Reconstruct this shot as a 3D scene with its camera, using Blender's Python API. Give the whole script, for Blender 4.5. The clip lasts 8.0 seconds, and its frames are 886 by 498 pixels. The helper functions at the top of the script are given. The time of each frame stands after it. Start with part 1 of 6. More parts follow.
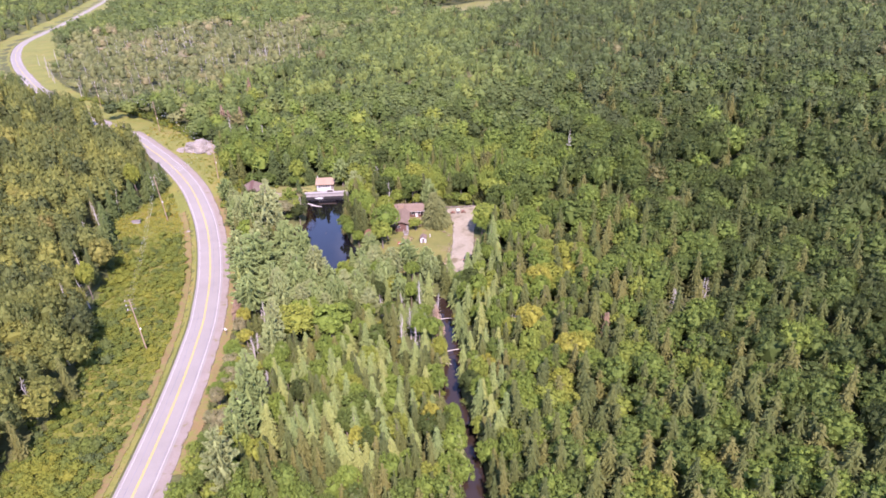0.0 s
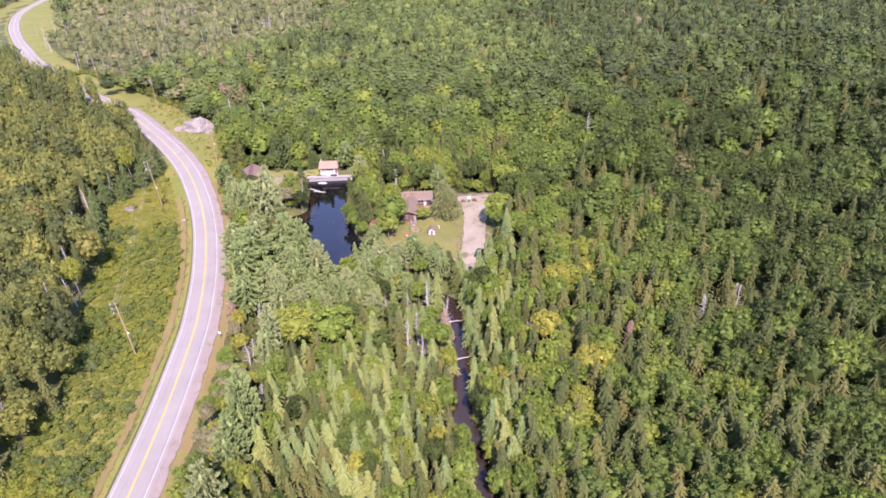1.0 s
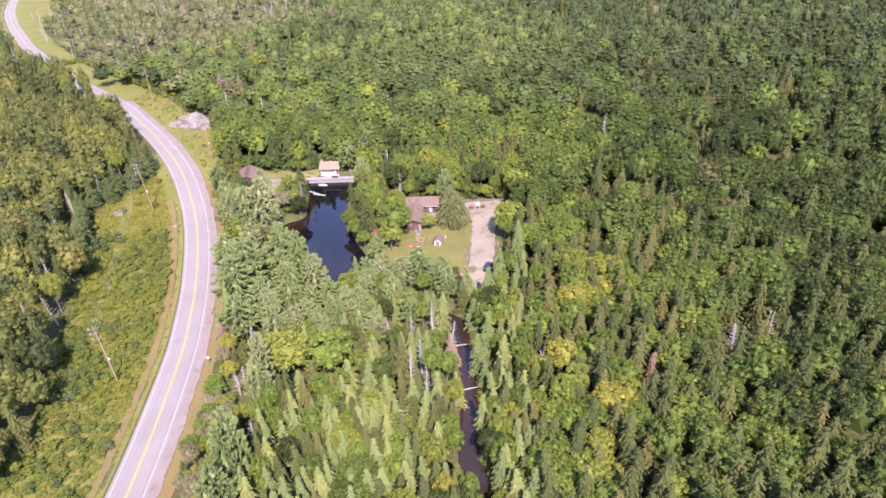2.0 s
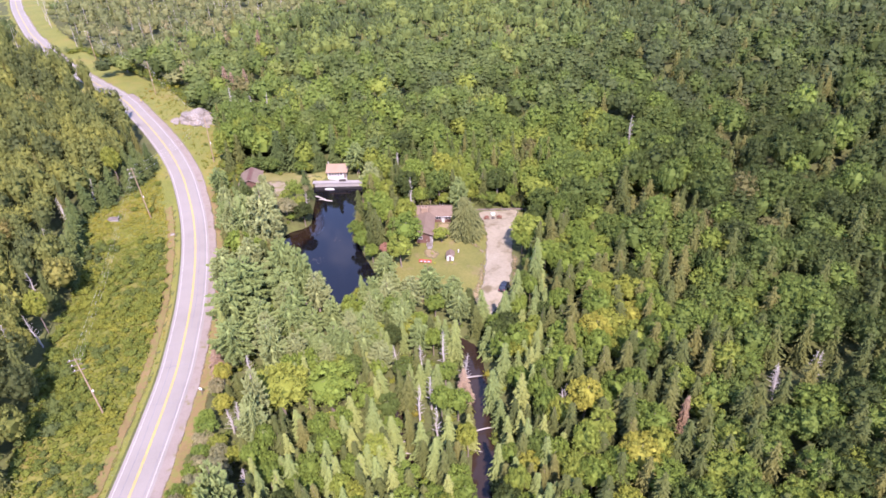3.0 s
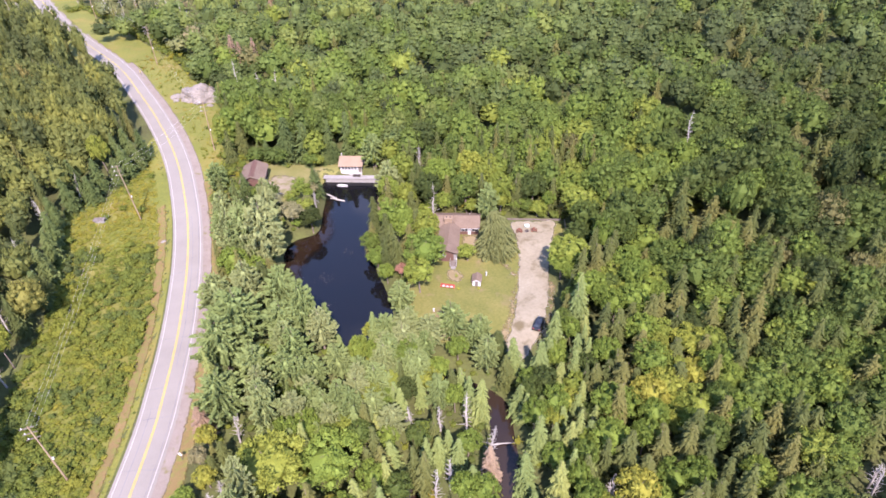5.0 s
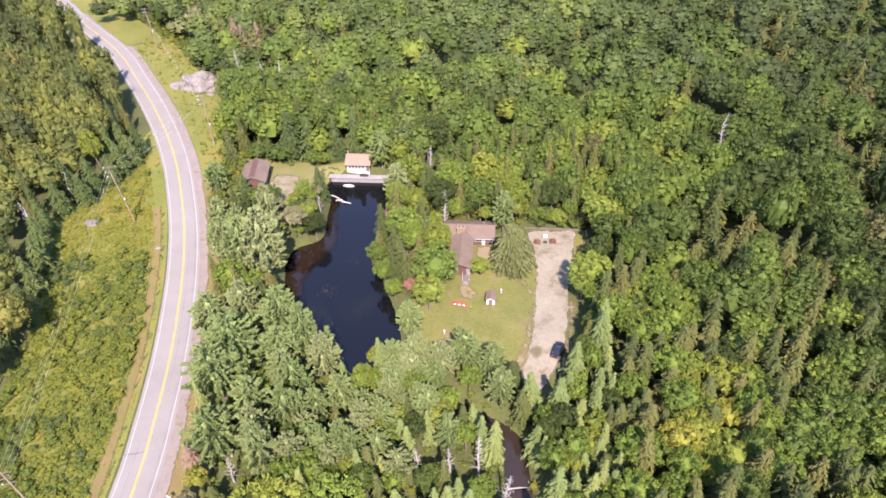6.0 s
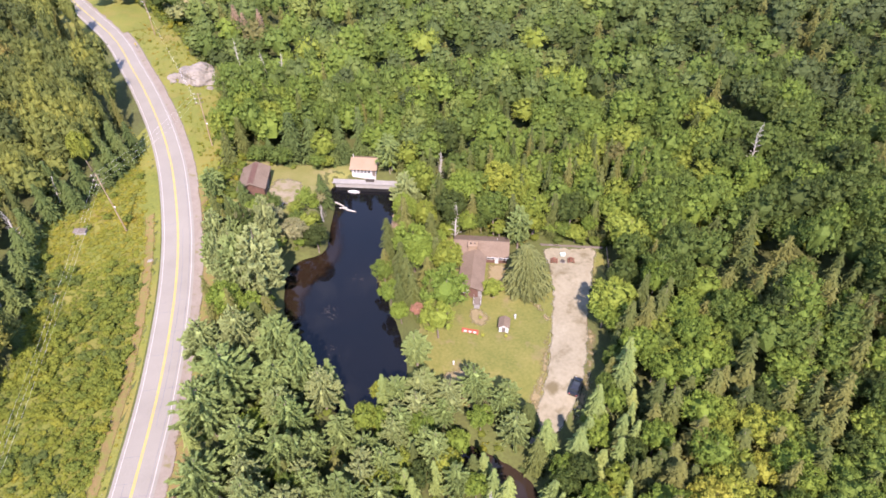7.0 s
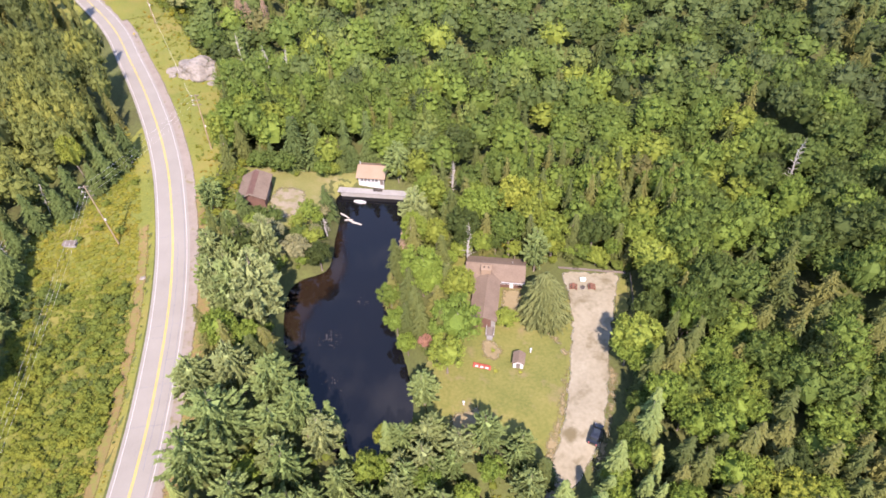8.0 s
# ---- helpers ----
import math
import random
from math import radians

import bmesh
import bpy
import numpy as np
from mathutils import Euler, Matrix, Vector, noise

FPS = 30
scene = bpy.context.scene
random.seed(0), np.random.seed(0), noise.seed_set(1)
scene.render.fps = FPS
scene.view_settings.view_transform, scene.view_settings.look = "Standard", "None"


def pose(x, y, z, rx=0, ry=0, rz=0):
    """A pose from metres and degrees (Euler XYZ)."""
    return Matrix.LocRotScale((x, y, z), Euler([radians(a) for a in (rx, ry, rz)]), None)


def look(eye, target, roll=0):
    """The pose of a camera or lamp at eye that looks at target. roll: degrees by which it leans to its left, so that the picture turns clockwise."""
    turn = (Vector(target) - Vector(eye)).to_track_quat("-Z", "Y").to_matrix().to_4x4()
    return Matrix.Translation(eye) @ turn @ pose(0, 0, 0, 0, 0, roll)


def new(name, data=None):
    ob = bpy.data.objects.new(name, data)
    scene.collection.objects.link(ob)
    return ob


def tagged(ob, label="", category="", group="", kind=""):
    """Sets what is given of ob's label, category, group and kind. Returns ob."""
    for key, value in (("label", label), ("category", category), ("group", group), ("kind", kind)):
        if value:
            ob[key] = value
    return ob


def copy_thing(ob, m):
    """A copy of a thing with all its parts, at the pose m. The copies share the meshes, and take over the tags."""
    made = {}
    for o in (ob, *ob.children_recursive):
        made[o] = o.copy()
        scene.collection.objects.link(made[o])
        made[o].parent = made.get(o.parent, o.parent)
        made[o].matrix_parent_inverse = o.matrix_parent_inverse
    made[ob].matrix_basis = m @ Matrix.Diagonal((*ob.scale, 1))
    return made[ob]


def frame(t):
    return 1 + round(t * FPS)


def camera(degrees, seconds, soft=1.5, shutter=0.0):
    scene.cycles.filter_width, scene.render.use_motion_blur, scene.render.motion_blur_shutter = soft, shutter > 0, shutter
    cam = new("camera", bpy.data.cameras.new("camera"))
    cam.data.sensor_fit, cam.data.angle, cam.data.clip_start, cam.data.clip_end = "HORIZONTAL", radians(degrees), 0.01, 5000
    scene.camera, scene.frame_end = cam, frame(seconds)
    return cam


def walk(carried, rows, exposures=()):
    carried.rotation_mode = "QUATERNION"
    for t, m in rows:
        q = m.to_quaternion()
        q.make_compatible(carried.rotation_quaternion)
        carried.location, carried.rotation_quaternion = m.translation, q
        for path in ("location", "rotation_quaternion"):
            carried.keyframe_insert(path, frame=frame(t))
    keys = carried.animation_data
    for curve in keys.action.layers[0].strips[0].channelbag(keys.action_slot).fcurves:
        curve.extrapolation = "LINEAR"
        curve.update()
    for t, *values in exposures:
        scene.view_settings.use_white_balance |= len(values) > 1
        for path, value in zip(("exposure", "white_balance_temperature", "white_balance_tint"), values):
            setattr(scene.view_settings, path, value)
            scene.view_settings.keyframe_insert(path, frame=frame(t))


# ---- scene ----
cam = camera(70.0, 8.0, soft=1.65)
PATH = [
    (0, (2.445, -3.177, 108.891), (2.446, -1.393, 107.988), -2.6),
    (0.5, (2.5, 4.794, 109.25), (2.483, 6.554, 108.3), -2.65),
    (1, (2.6, 12.794, 109.75), (2.568, 14.533, 108.762), -2.7),
    (1.5, (2.562, 20.746, 110.3), (2.525, 22.472, 109.29), -2.65),
    (3, (1.87, 45.2, 112.0), (1.781, 46.886, 110.928), -2.5),
    (3.5, (1.44, 53.474, 112.4), (1.343, 55.148, 111.309), -2.5),
    (4, (0.95, 61.6, 112.75), (0.835, 63.253, 111.63), -2.5),
    (4.5, (0.4, 69.649, 113.05), (0.262, 71.273, 111.891), -2.5),
    (6, (-2.05, 92.99, 114.4), (-2.237, 94.53, 113.138), -2.45),
    (6.5, (-3.2, 100.5, 114.85), (-3.395, 102.017, 113.56), -2.3),
    (7, (-4.22, 108.139, 115.35), (-4.427, 109.628, 114.031), -2.25),
    (7.5, (-5.25, 115.85, 115.85), (-5.468, 117.311, 114.501), -2.2),
    (8, (-6.299, 123.42, 116.211), (-6.533, 124.855, 114.837), -2.2),
]
walk(cam, [(t, look(eye, target, roll)) for t, eye, target, roll in PATH], [(0.0, 1.95, 6400, 47), (4.0, 1.97, 6400, 40), (8.0, 1.95, 6950, 30)])

# ---- daylight ----
SUN_EL, SUN_AZ = 48.0, 167.0            # azimuth clockwise from +y, where the light comes from
world = bpy.data.worlds.new("sky")
scene.world = world
world.use_nodes = True
wn = world.node_tree.nodes
sky = wn.new("ShaderNodeTexSky")
sky.sky_type, sky.sun_disc, sky.ozone_density, sky.dust_density = "NISHITA", False, 6.0, 0.2
sky.air_density = 1.35
sky.sun_elevation, sky.sun_rotation = radians(SUN_EL), radians(SUN_AZ)
wn["Background"].inputs["Strength"].default_value = 0.15
veil = wn.new("ShaderNodeTexNoise")          # broken fair-weather cloud all round
veil.inputs["Scale"].default_value, veil.inputs["Detail"].default_value, veil.inputs["Roughness"].default_value = 3.2, 6.0, 0.6
cover = wn.new("ShaderNodeMapRange")
cover.inputs["From Min"].default_value, cover.inputs["From Max"].default_value, cover.inputs["To Max"].default_value = 0.54, 0.68, 0.4
clouds = wn.new("ShaderNodeMix")
clouds.data_type = "RGBA"
clouds.inputs[7].default_value = (7.5, 7.8, 8.2, 1.0)
wl = world.node_tree.links
wl.new(veil.outputs["Fac"], cover.inputs["Value"])
wl.new(cover.outputs["Result"], clouds.inputs[0])
wl.new(sky.outputs["Color"], clouds.inputs[6])
wl.new(clouds.outputs[2], wn["Background"].inputs["Color"])
sun = new("sun", bpy.data.lights.new("sun", "SUN"))
sun.data.energy, sun.data.angle, sun.data.color = 4.2, radians(0.6), (1.0, 0.95, 0.86)
SUN_FROM = Vector((math.sin(radians(SUN_AZ)) * math.cos(radians(SUN_EL)), math.cos(radians(SUN_AZ)) * math.cos(radians(SUN_EL)), math.sin(radians(SUN_EL))))
sun.matrix_world = look(SUN_FROM * 300, (0, 0, 0))


# ---- materials ----
def material(name, rough=0.8, spec=0.3):
    m = bpy.data.materials.new(name)
    m.use_nodes = True
    b = m.node_tree.nodes["Principled BSDF"]
    b.inputs["Roughness"].default_value = rough
    b.inputs["Specular IOR Level"].default_value = spec
    return m, m.node_tree.nodes, m.node_tree.links, b


def rgb(c):
    return (*c, 1.0)


def noise_node(n, l, scale, detail=4.0, vector=None, rough=0.55):
    k = n.new("ShaderNodeTexNoise")
    k.inputs["Scale"].default_value, k.inputs["Detail"].default_value, k.inputs["Roughness"].default_value = scale, detail, rough
    if vector is None:
        vector = n.new("ShaderNodeNewGeometry").outputs["Position"]
    l.new(vector, k.inputs["Vector"])
    return k.outputs["Fac"]


def ramp(n, l, fac, stops):
    r = n.new("ShaderNodeValToRGB")
    e = r.color_ramp.elements
    while len(e) < len(stops):
        e.new(0.5)
    for el, (p, c) in zip(e, stops):
        el.position, el.color = p, rgb(c)
    l.new(fac, r.inputs["Fac"])
    return r.outputs["Color"]


def mix(n, l, fac, a, b, mode="MIX"):
    k = n.new("ShaderNodeMix")
    k.data_type, k.blend_type = "RGBA", mode
    if isinstance(fac, (int, float)):
        k.inputs[0].default_value = fac
    else:
        l.new(fac, k.inputs[0])
    for s, v in ((6, a), (7, b)):
        if isinstance(v, tuple):
            k.inputs[s].default_value = rgb(v)
        else:
            l.new(v, k.inputs[s])
    return k.outputs[2]


def bump(n, l, b, height, strength, dist):
    k = n.new("ShaderNodeBump")
    k.inputs["Strength"].default_value, k.inputs["Distance"].default_value = strength, dist
    l.new(height, k.inputs["Height"])
    l.new(k.outputs["Normal"], b.inputs["Normal"])


def worn_edge(n, l, b, width):
    """Thins a layer out, in tongues and specks, over the last metres before its edge."""
    a = n.new("ShaderNodeAttribute")
    a.attribute_name = "fade"
    k = n.new("ShaderNodeMath")
    k.operation = "MULTIPLY_ADD"
    l.new(noise_node(n, l, 1.1, 6, rough=0.7), k.inputs[0])
    k.inputs[1].default_value, k.inputs[2].default_value = 2.2 * width, -1.1 * width
    t = n.new("ShaderNodeMath")
    l.new(a.outputs["Fac"], t.inputs[0])
    l.new(k.outputs[0], t.inputs[1])
    g = n.new("ShaderNodeMapRange")
    g.inputs["From Min"].default_value, g.inputs["From Max"].default_value = 0.15 * width, 0.85 * width
    l.new(t.outputs[0], g.inputs["Value"])
    l.new(g.outputs["Result"], b.inputs["Alpha"])


def surface(name, stops, fine, coarse, rough=0.85, spec=0.2, bump_h=0.3, bump_d=0.05, over=None, worn=0.0):
    """Two noises, fine and coarse (per metre), mixed through one colour ramp."""
    m, n, l, b = material(name, rough, spec)
    if worn:
        worn_edge(n, l, b, worn)
    f, c = noise_node(n, l, fine, 5), noise_node(n, l, coarse, 4)
    k = n.new("ShaderNodeMath")
    k.operation = "MULTIPLY_ADD"
    l.new(f, k.inputs[0])
    k.inputs[1].default_value = 0.5
    h = n.new("ShaderNodeMath")
    h.operation = "MULTIPLY"
    l.new(c, h.inputs[0])
    h.inputs[1].default_value = 0.5
    l.new(h.outputs[0], k.inputs[2])
    col = ramp(n, l, k.outputs[0], stops)
    if over:
        colour, scale, lo, hi = over
        w = noise_node(n, l, scale, 5)
        g = n.new("ShaderNodeMapRange")
        g.inputs["From Min"].default_value, g.inputs["From Max"].default_value = lo, hi
        l.new(w, g.inputs["Value"])
        col = mix(n, l, g.outputs["Result"], col, colour)
    l.new(col, b.inputs["Base Color"])
    bump(n, l, b, f, bump_h, bump_d)
    return m


def foliage(name, stops, per_object, glow=0.3):
    """Leaves: the tone goes from tree to tree, from leaf to leaf and with a broad mottling."""
    m, n, l, b = material(name, 0.7, 0.08)
    if per_object:
        tone = n.new("ShaderNodeObjectInfo").outputs["Random"]
    else:
        a = n.new("ShaderNodeAttribute")
        a.attribute_name = "tone"
        tone = a.outputs["Fac"]
    col = ramp(n, l, tone, stops)
    leaf = n.new("ShaderNodeNewGeometry").outputs["Random Per Island"]
    col = mix(n, l, leaf, col, mix(n, l, 1.0, col, (0.82, 0.84, 0.8), "MULTIPLY"))
    w = noise_node(n, l, 0.35, 3)
    col = mix(n, l, w, mix(n, l, 1.0, col, (0.9, 0.91, 0.93), "MULTIPLY"), mix(n, l, 1.0, col, (1.09, 1.07, 1.0), "MULTIPLY"))
    # fine mottling in the colour imitates shaded gaps between leaf clusters
    gap_mottle = noise_node(n, l, 2.6, 3, rough=0.65)
    g = n.new("ShaderNodeMapRange")
    g.inputs["From Min"].default_value, g.inputs["From Max"].default_value = 0.36, 0.64
    l.new(gap_mottle, g.inputs["Value"])
    col = mix(n, l, g.outputs["Result"], mix(n, l, 1.0, col, (0.84, 0.85, 0.87), "MULTIPLY"), mix(n, l, 1.0, col, (1.13, 1.12, 1.06), "MULTIPLY"))
    l.new(col, b.inputs["Base Color"])
    t = n.new("ShaderNodeBsdfTranslucent")
    l.new(col, t.inputs["Color"])
    s = n.new("ShaderNodeMixShader")
    s.inputs[0].default_value = glow
    l.new(b.outputs[0], s.inputs[1])
    l.new(t.outputs[0], s.inputs[2])
    l.new(s.outputs[0], n["Material Output"].inputs["Surface"])
    return m


def three(dark, light, warm):
    return [(0.0, dark), (0.62, light), (0.9, warm), (1.0, warm)]


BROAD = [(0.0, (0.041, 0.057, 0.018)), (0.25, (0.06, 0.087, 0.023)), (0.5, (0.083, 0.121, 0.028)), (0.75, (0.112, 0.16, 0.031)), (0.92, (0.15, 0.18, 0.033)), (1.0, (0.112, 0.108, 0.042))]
SPRUCE = three((0.048, 0.062, 0.02), (0.07, 0.082, 0.025), (0.096, 0.096, 0.03))
BLUE = three((0.096, 0.13, 0.044), (0.128, 0.162, 0.052), (0.156, 0.178, 0.054))
PINE = three((0.122, 0.17, 0.06), (0.158, 0.205, 0.076), (0.178, 0.208, 0.09))
WEST = [(0.0, (0.05, 0.063, 0.024)), (0.3, (0.078, 0.094, 0.03)), (0.6, (0.114, 0.128, 0.035)), (0.85, (0.158, 0.162, 0.038)), (1.0, (0.16, 0.138, 0.044))]
THINL = [(0.0, (0.09288, 0.1092, 0.04644)), (0.4, (0.1264, 0.1419, 0.05762)), (0.75, (0.16, 0.1686, 0.0688)), (1.0, (0.2021, 0.1686, 0.09288))]
# distance haze put into the leaf colour: greyer and bluer than BROAD
FAR_HAZE = [(0.0, (0.048, 0.064, 0.026)), (0.3, (0.069, 0.095, 0.033)), (0.6, (0.094, 0.128, 0.039)), (0.9, (0.132, 0.164, 0.043)), (1.0, (0.125, 0.118, 0.055))]
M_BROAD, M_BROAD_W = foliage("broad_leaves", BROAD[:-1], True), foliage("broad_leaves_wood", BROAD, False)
M_SPRUCE, M_SPRUCE_W = foliage("spruce_needles", SPRUCE, True, 0.12), foliage("spruce_needles_wood", SPRUCE, False, 0.12)
M_WEST_W = foliage("western_leaves_wood", WEST, False)
M_FAR_W = foliage("hazed_far_leaves_wood", FAR_HAZE, False)
M_THIN_W = foliage("marsh_leaves_wood", THINL, False, 0.3)
M_OLD = foliage("old_spruce_needles", three((0.07, 0.082, 0.03), (0.084, 0.096, 0.036), (0.1, 0.108, 0.04)), True, 0.1)
M_DARK = foliage("dark_spruce_needles", three((0.05, 0.072, 0.024), (0.068, 0.094, 0.03), (0.086, 0.106, 0.034)), True, 0.1)
M_BLUE = foliage("fir_needles", BLUE, True, 0.12)
M_PINE = foliage("pine_needles", PINE, True, 0.1)
M_YELLOW = foliage("yellow_green_leaves", three((0.14, 0.165, 0.03), (0.178, 0.198, 0.034), (0.205, 0.202, 0.036)), True, 0.2)
M_LIGHT = foliage("light_green_leaves", three((0.09, 0.134, 0.026), (0.118, 0.166, 0.03), (0.148, 0.184, 0.034)), True, 0.2)
M_OLIVE = foliage("grey_olive_leaves", three((0.126, 0.1305, 0.0675), (0.153, 0.153, 0.081), (0.171, 0.1575, 0.081)), True, 0.15)
M_RED = foliage("red_leaves", three((0.225, 0.115, 0.085), (0.26, 0.14, 0.105), (0.24, 0.15, 0.11)), True, 0.15)
M_RUST = foliage("rusty_needles", three((0.15, 0.1, 0.066), (0.185, 0.128, 0.09), (0.2, 0.146, 0.105)), True, 0.1)
M_WEED = foliage("weed_leaves", [(0.0, (0.064, 0.086, 0.03)), (0.3, (0.09, 0.118, 0.024)), (0.6, (0.132, 0.148, 0.024)), (0.85, (0.184, 0.168, 0.026)), (1.0, (0.205, 0.15, 0.028))], False, 0.35)
M_BARK = surface("bark", [(0.3, (0.06, 0.045, 0.035)), (0.7, (0.19, 0.16, 0.13))], 6.0, 0.8, 0.9)
M_DEAD = surface("dead_wood", [(0.3, (0.17, 0.155, 0.136)), (0.7, (0.3, 0.284, 0.26))], 5.0, 0.7, 0.85)
M_GROUND = surface("forest_floor", [(0.3, (0.03, 0.03, 0.012)), (0.5, (0.052, 0.058, 0.018)), (0.72, (0.07, 0.088, 0.024))], 1.6, 0.07, 0.95, bump_h=0.6, bump_d=0.2)
M_MEADOW = surface("meadow_grass", [(0.3, (0.066, 0.08, 0.016)), (0.5, (0.098, 0.106, 0.02)), (0.7, (0.138, 0.124, 0.028))], 1.6, 0.09, 0.9, bump_h=0.7, bump_d=0.25, over=((0.135, 0.11, 0.03), 0.08, 0.52, 0.74))
M_VERGE = surface("dry_verge", [(0.3, (0.085, 0.07, 0.024)), (0.5, (0.118, 0.083, 0.033)), (0.7, (0.15, 0.1, 0.045))], 2.5, 0.12, 0.95, bump_h=0.5, bump_d=0.1, over=((0.1, 0.1, 0.024), 0.8, 0.46, 0.62), worn=0.6)
M_LAWN = surface("mown_grass", [(0.3, (0.056, 0.0658, 0.0154)), (0.45, (0.084, 0.0882, 0.021)), (0.58, (0.1085, 0.1029, 0.028)), (0.75, (0.14, 0.119, 0.042))], 1.6, 0.16, 0.9, bump_h=0.4, bump_d=0.08, over=((0.133, 0.0994, 0.0546), 0.2, 0.54, 0.72), worn=0.6)
M_GRAVEL = surface("pale_gravel", [(0.3, (0.124, 0.107, 0.07)), (0.45, (0.155, 0.136, 0.095)), (0.58, (0.176, 0.157, 0.112)), (0.72, (0.205, 0.184, 0.136))], 1.3, 0.14, 0.95, bump_h=0.4, bump_d=0.05, over=((0.085, 0.07, 0.038), 0.24, 0.53, 0.7), worn=0.7)
M_SOIL = surface("trodden_soil", [(0.3, (0.112, 0.09, 0.044)), (0.5, (0.142, 0.112, 0.06)), (0.7, (0.168, 0.135, 0.08))], 2.0, 0.3, 0.95, bump_h=0.4, bump_d=0.05, worn=1.4)
M_YARD = surface("dry_yard_grass", [(0.3, (0.084, 0.088, 0.024)), (0.5, (0.112, 0.11, 0.034)), (0.7, (0.145, 0.126, 0.052))], 2.4, 0.2, 0.95, bump_h=0.4, bump_d=0.06, over=((0.165, 0.135, 0.08), 0.12, 0.54, 0.74), worn=1.0)
M_MARSH = surface("marsh_growth", [(0.3, (0.07, 0.0665, 0.0315)), (0.5, (0.1015, 0.091, 0.042)), (0.7, (0.133, 0.1155, 0.0595))], 0.8, 0.05, 0.95, bump_h=0.6, bump_d=0.3)
M_SHOULDER = surface("road_shoulder_gravel", [(0.3, (0.1155, 0.0945, 0.0735)), (0.5, (0.1435, 0.1204, 0.0994)), (0.7, (0.168, 0.1435, 0.1225))], 4.0, 0.3, 0.95, bump_h=0.3, bump_d=0.03, over=((0.105, 0.0945, 0.042), 0.5, 0.58, 0.72), worn=0.45)
M_SAND = surface("bare_sand", [(0.3, (0.126, 0.1036, 0.063)), (0.7, (0.1925, 0.1645, 0.1225))], 2.0, 0.3, 0.95, over=((0.112, 0.105, 0.042), 0.5, 0.48, 0.62), worn=1.4)
M_ROAD = surface("worn_asphalt", [(0.3, (0.128, 0.117, 0.1)), (0.5, (0.15, 0.138, 0.119)), (0.7, (0.168, 0.155, 0.135))], 5.0, 0.15, 0.85, bump_h=0.1, bump_d=0.01)
M_WHITE = surface("white_line_paint", [(0.3, (0.23, 0.22, 0.2)), (0.7, (0.3, 0.29, 0.27))], 4.0, 0.6, 0.7)
M_YLINE = surface("yellow_line_paint", [(0.3, (0.24, 0.2, 0.04)), (0.7, (0.31, 0.26, 0.06))], 4.0, 0.6, 0.7)
M_CRACK = surface("crack_sealant", [(0.3, (0.07, 0.07, 0.077)), (0.7, (0.14, 0.133, 0.14))], 3.0, 0.3, 0.7)
M_ROCK = surface("granite", [(0.3, (0.09, 0.08, 0.068)), (0.5, (0.145, 0.129, 0.11)), (0.7, (0.18, 0.162, 0.14))], 1.2, 0.25, 0.9, bump_h=0.6, bump_d=0.2, over=((0.05, 0.048, 0.036), 0.5, 0.58, 0.7))
M_CONCRETE = surface("weathered_concrete", [(0.3, (0.1232, 0.1162, 0.1099)), (0.7, (0.1876, 0.1778, 0.168))], 2.0, 0.4, 0.9)
M_ROOF = surface("brown_shingles", [(0.3, (0.08, 0.056, 0.041)), (0.5, (0.11, 0.08, 0.058)), (0.7, (0.135, 0.101, 0.075))], 3.0, 0.3, 0.9, bump_h=0.3, bump_d=0.03)
M_TAN = surface("tan_shingles", [(0.3, (0.15, 0.105, 0.07)), (0.7, (0.187, 0.138, 0.098))], 3.0, 0.3, 0.9, bump_h=0.3, bump_d=0.03)
M_BROWN = surface("brown_siding", [(0.3, (0.05929, 0.03234, 0.02429)), (0.7, (0.1078, 0.05929, 0.04585))], 3.0, 0.4, 0.8)
M_PAINT = surface("white_paint", [(0.3, (0.3017, 0.2975, 0.2891)), (0.7, (0.3451, 0.3409, 0.336))], 2.0, 0.4, 0.6)
M_REDP = surface("red_paint", [(0.3, (0.2156, 0.03878, 0.02912)), (0.7, (0.28, 0.0679, 0.04851))], 3.0, 0.5, 0.6)
M_WOOD = surface("stained_wood", [(0.3, (0.0917, 0.04039, 0.02429)), (0.7, (0.1512, 0.07, 0.04585))], 6.0, 0.8, 0.75)
M_TIMBER = surface("grey_timber", [(0.3, (0.0756, 0.06034, 0.04907)), (0.7, (0.1358, 0.1169, 0.1022))], 5.0, 0.7, 0.9)
M_POLE = surface("pole_wood", [(0.3, (0.15, 0.105, 0.065)), (0.7, (0.23, 0.175, 0.115))], 4.0, 0.4, 0.85)
M_METAL = surface("grey_metal", [(0.3, (0.35, 0.35, 0.35)), (0.7, (0.455, 0.455, 0.462))], 4.0, 0.8, 0.4, 0.5)
M_TYRE = surface("black_rubber", [(0.3, (0.015, 0.015, 0.016)), (0.7, (0.03, 0.03, 0.03))], 9.0, 1.0, 0.85)
M_CHAR = surface("charred_steel", [(0.3, (0.02, 0.018, 0.016)), (0.7, (0.06, 0.05, 0.045))], 8.0, 1.0, 0.8)
M_TEAL = surface("pale_teal_plastic", [(0.3, (0.294, 0.42, 0.406)), (0.7, (0.35, 0.476, 0.462))], 5.0, 1.0, 0.5)


def plain(name, colour, rough, metal=0.0, coat=0.0):
    m, n, l, b = material(name, rough, 0.5)
    b.inputs["Metallic"].default_value, b.inputs["Coat Weight"].default_value = metal, coat
    w = noise_node(n, l, 2.0, 3)
    l.new(mix(n, l, w, tuple(c * 0.85 for c in colour), colour), b.inputs["Base Color"])
    return m


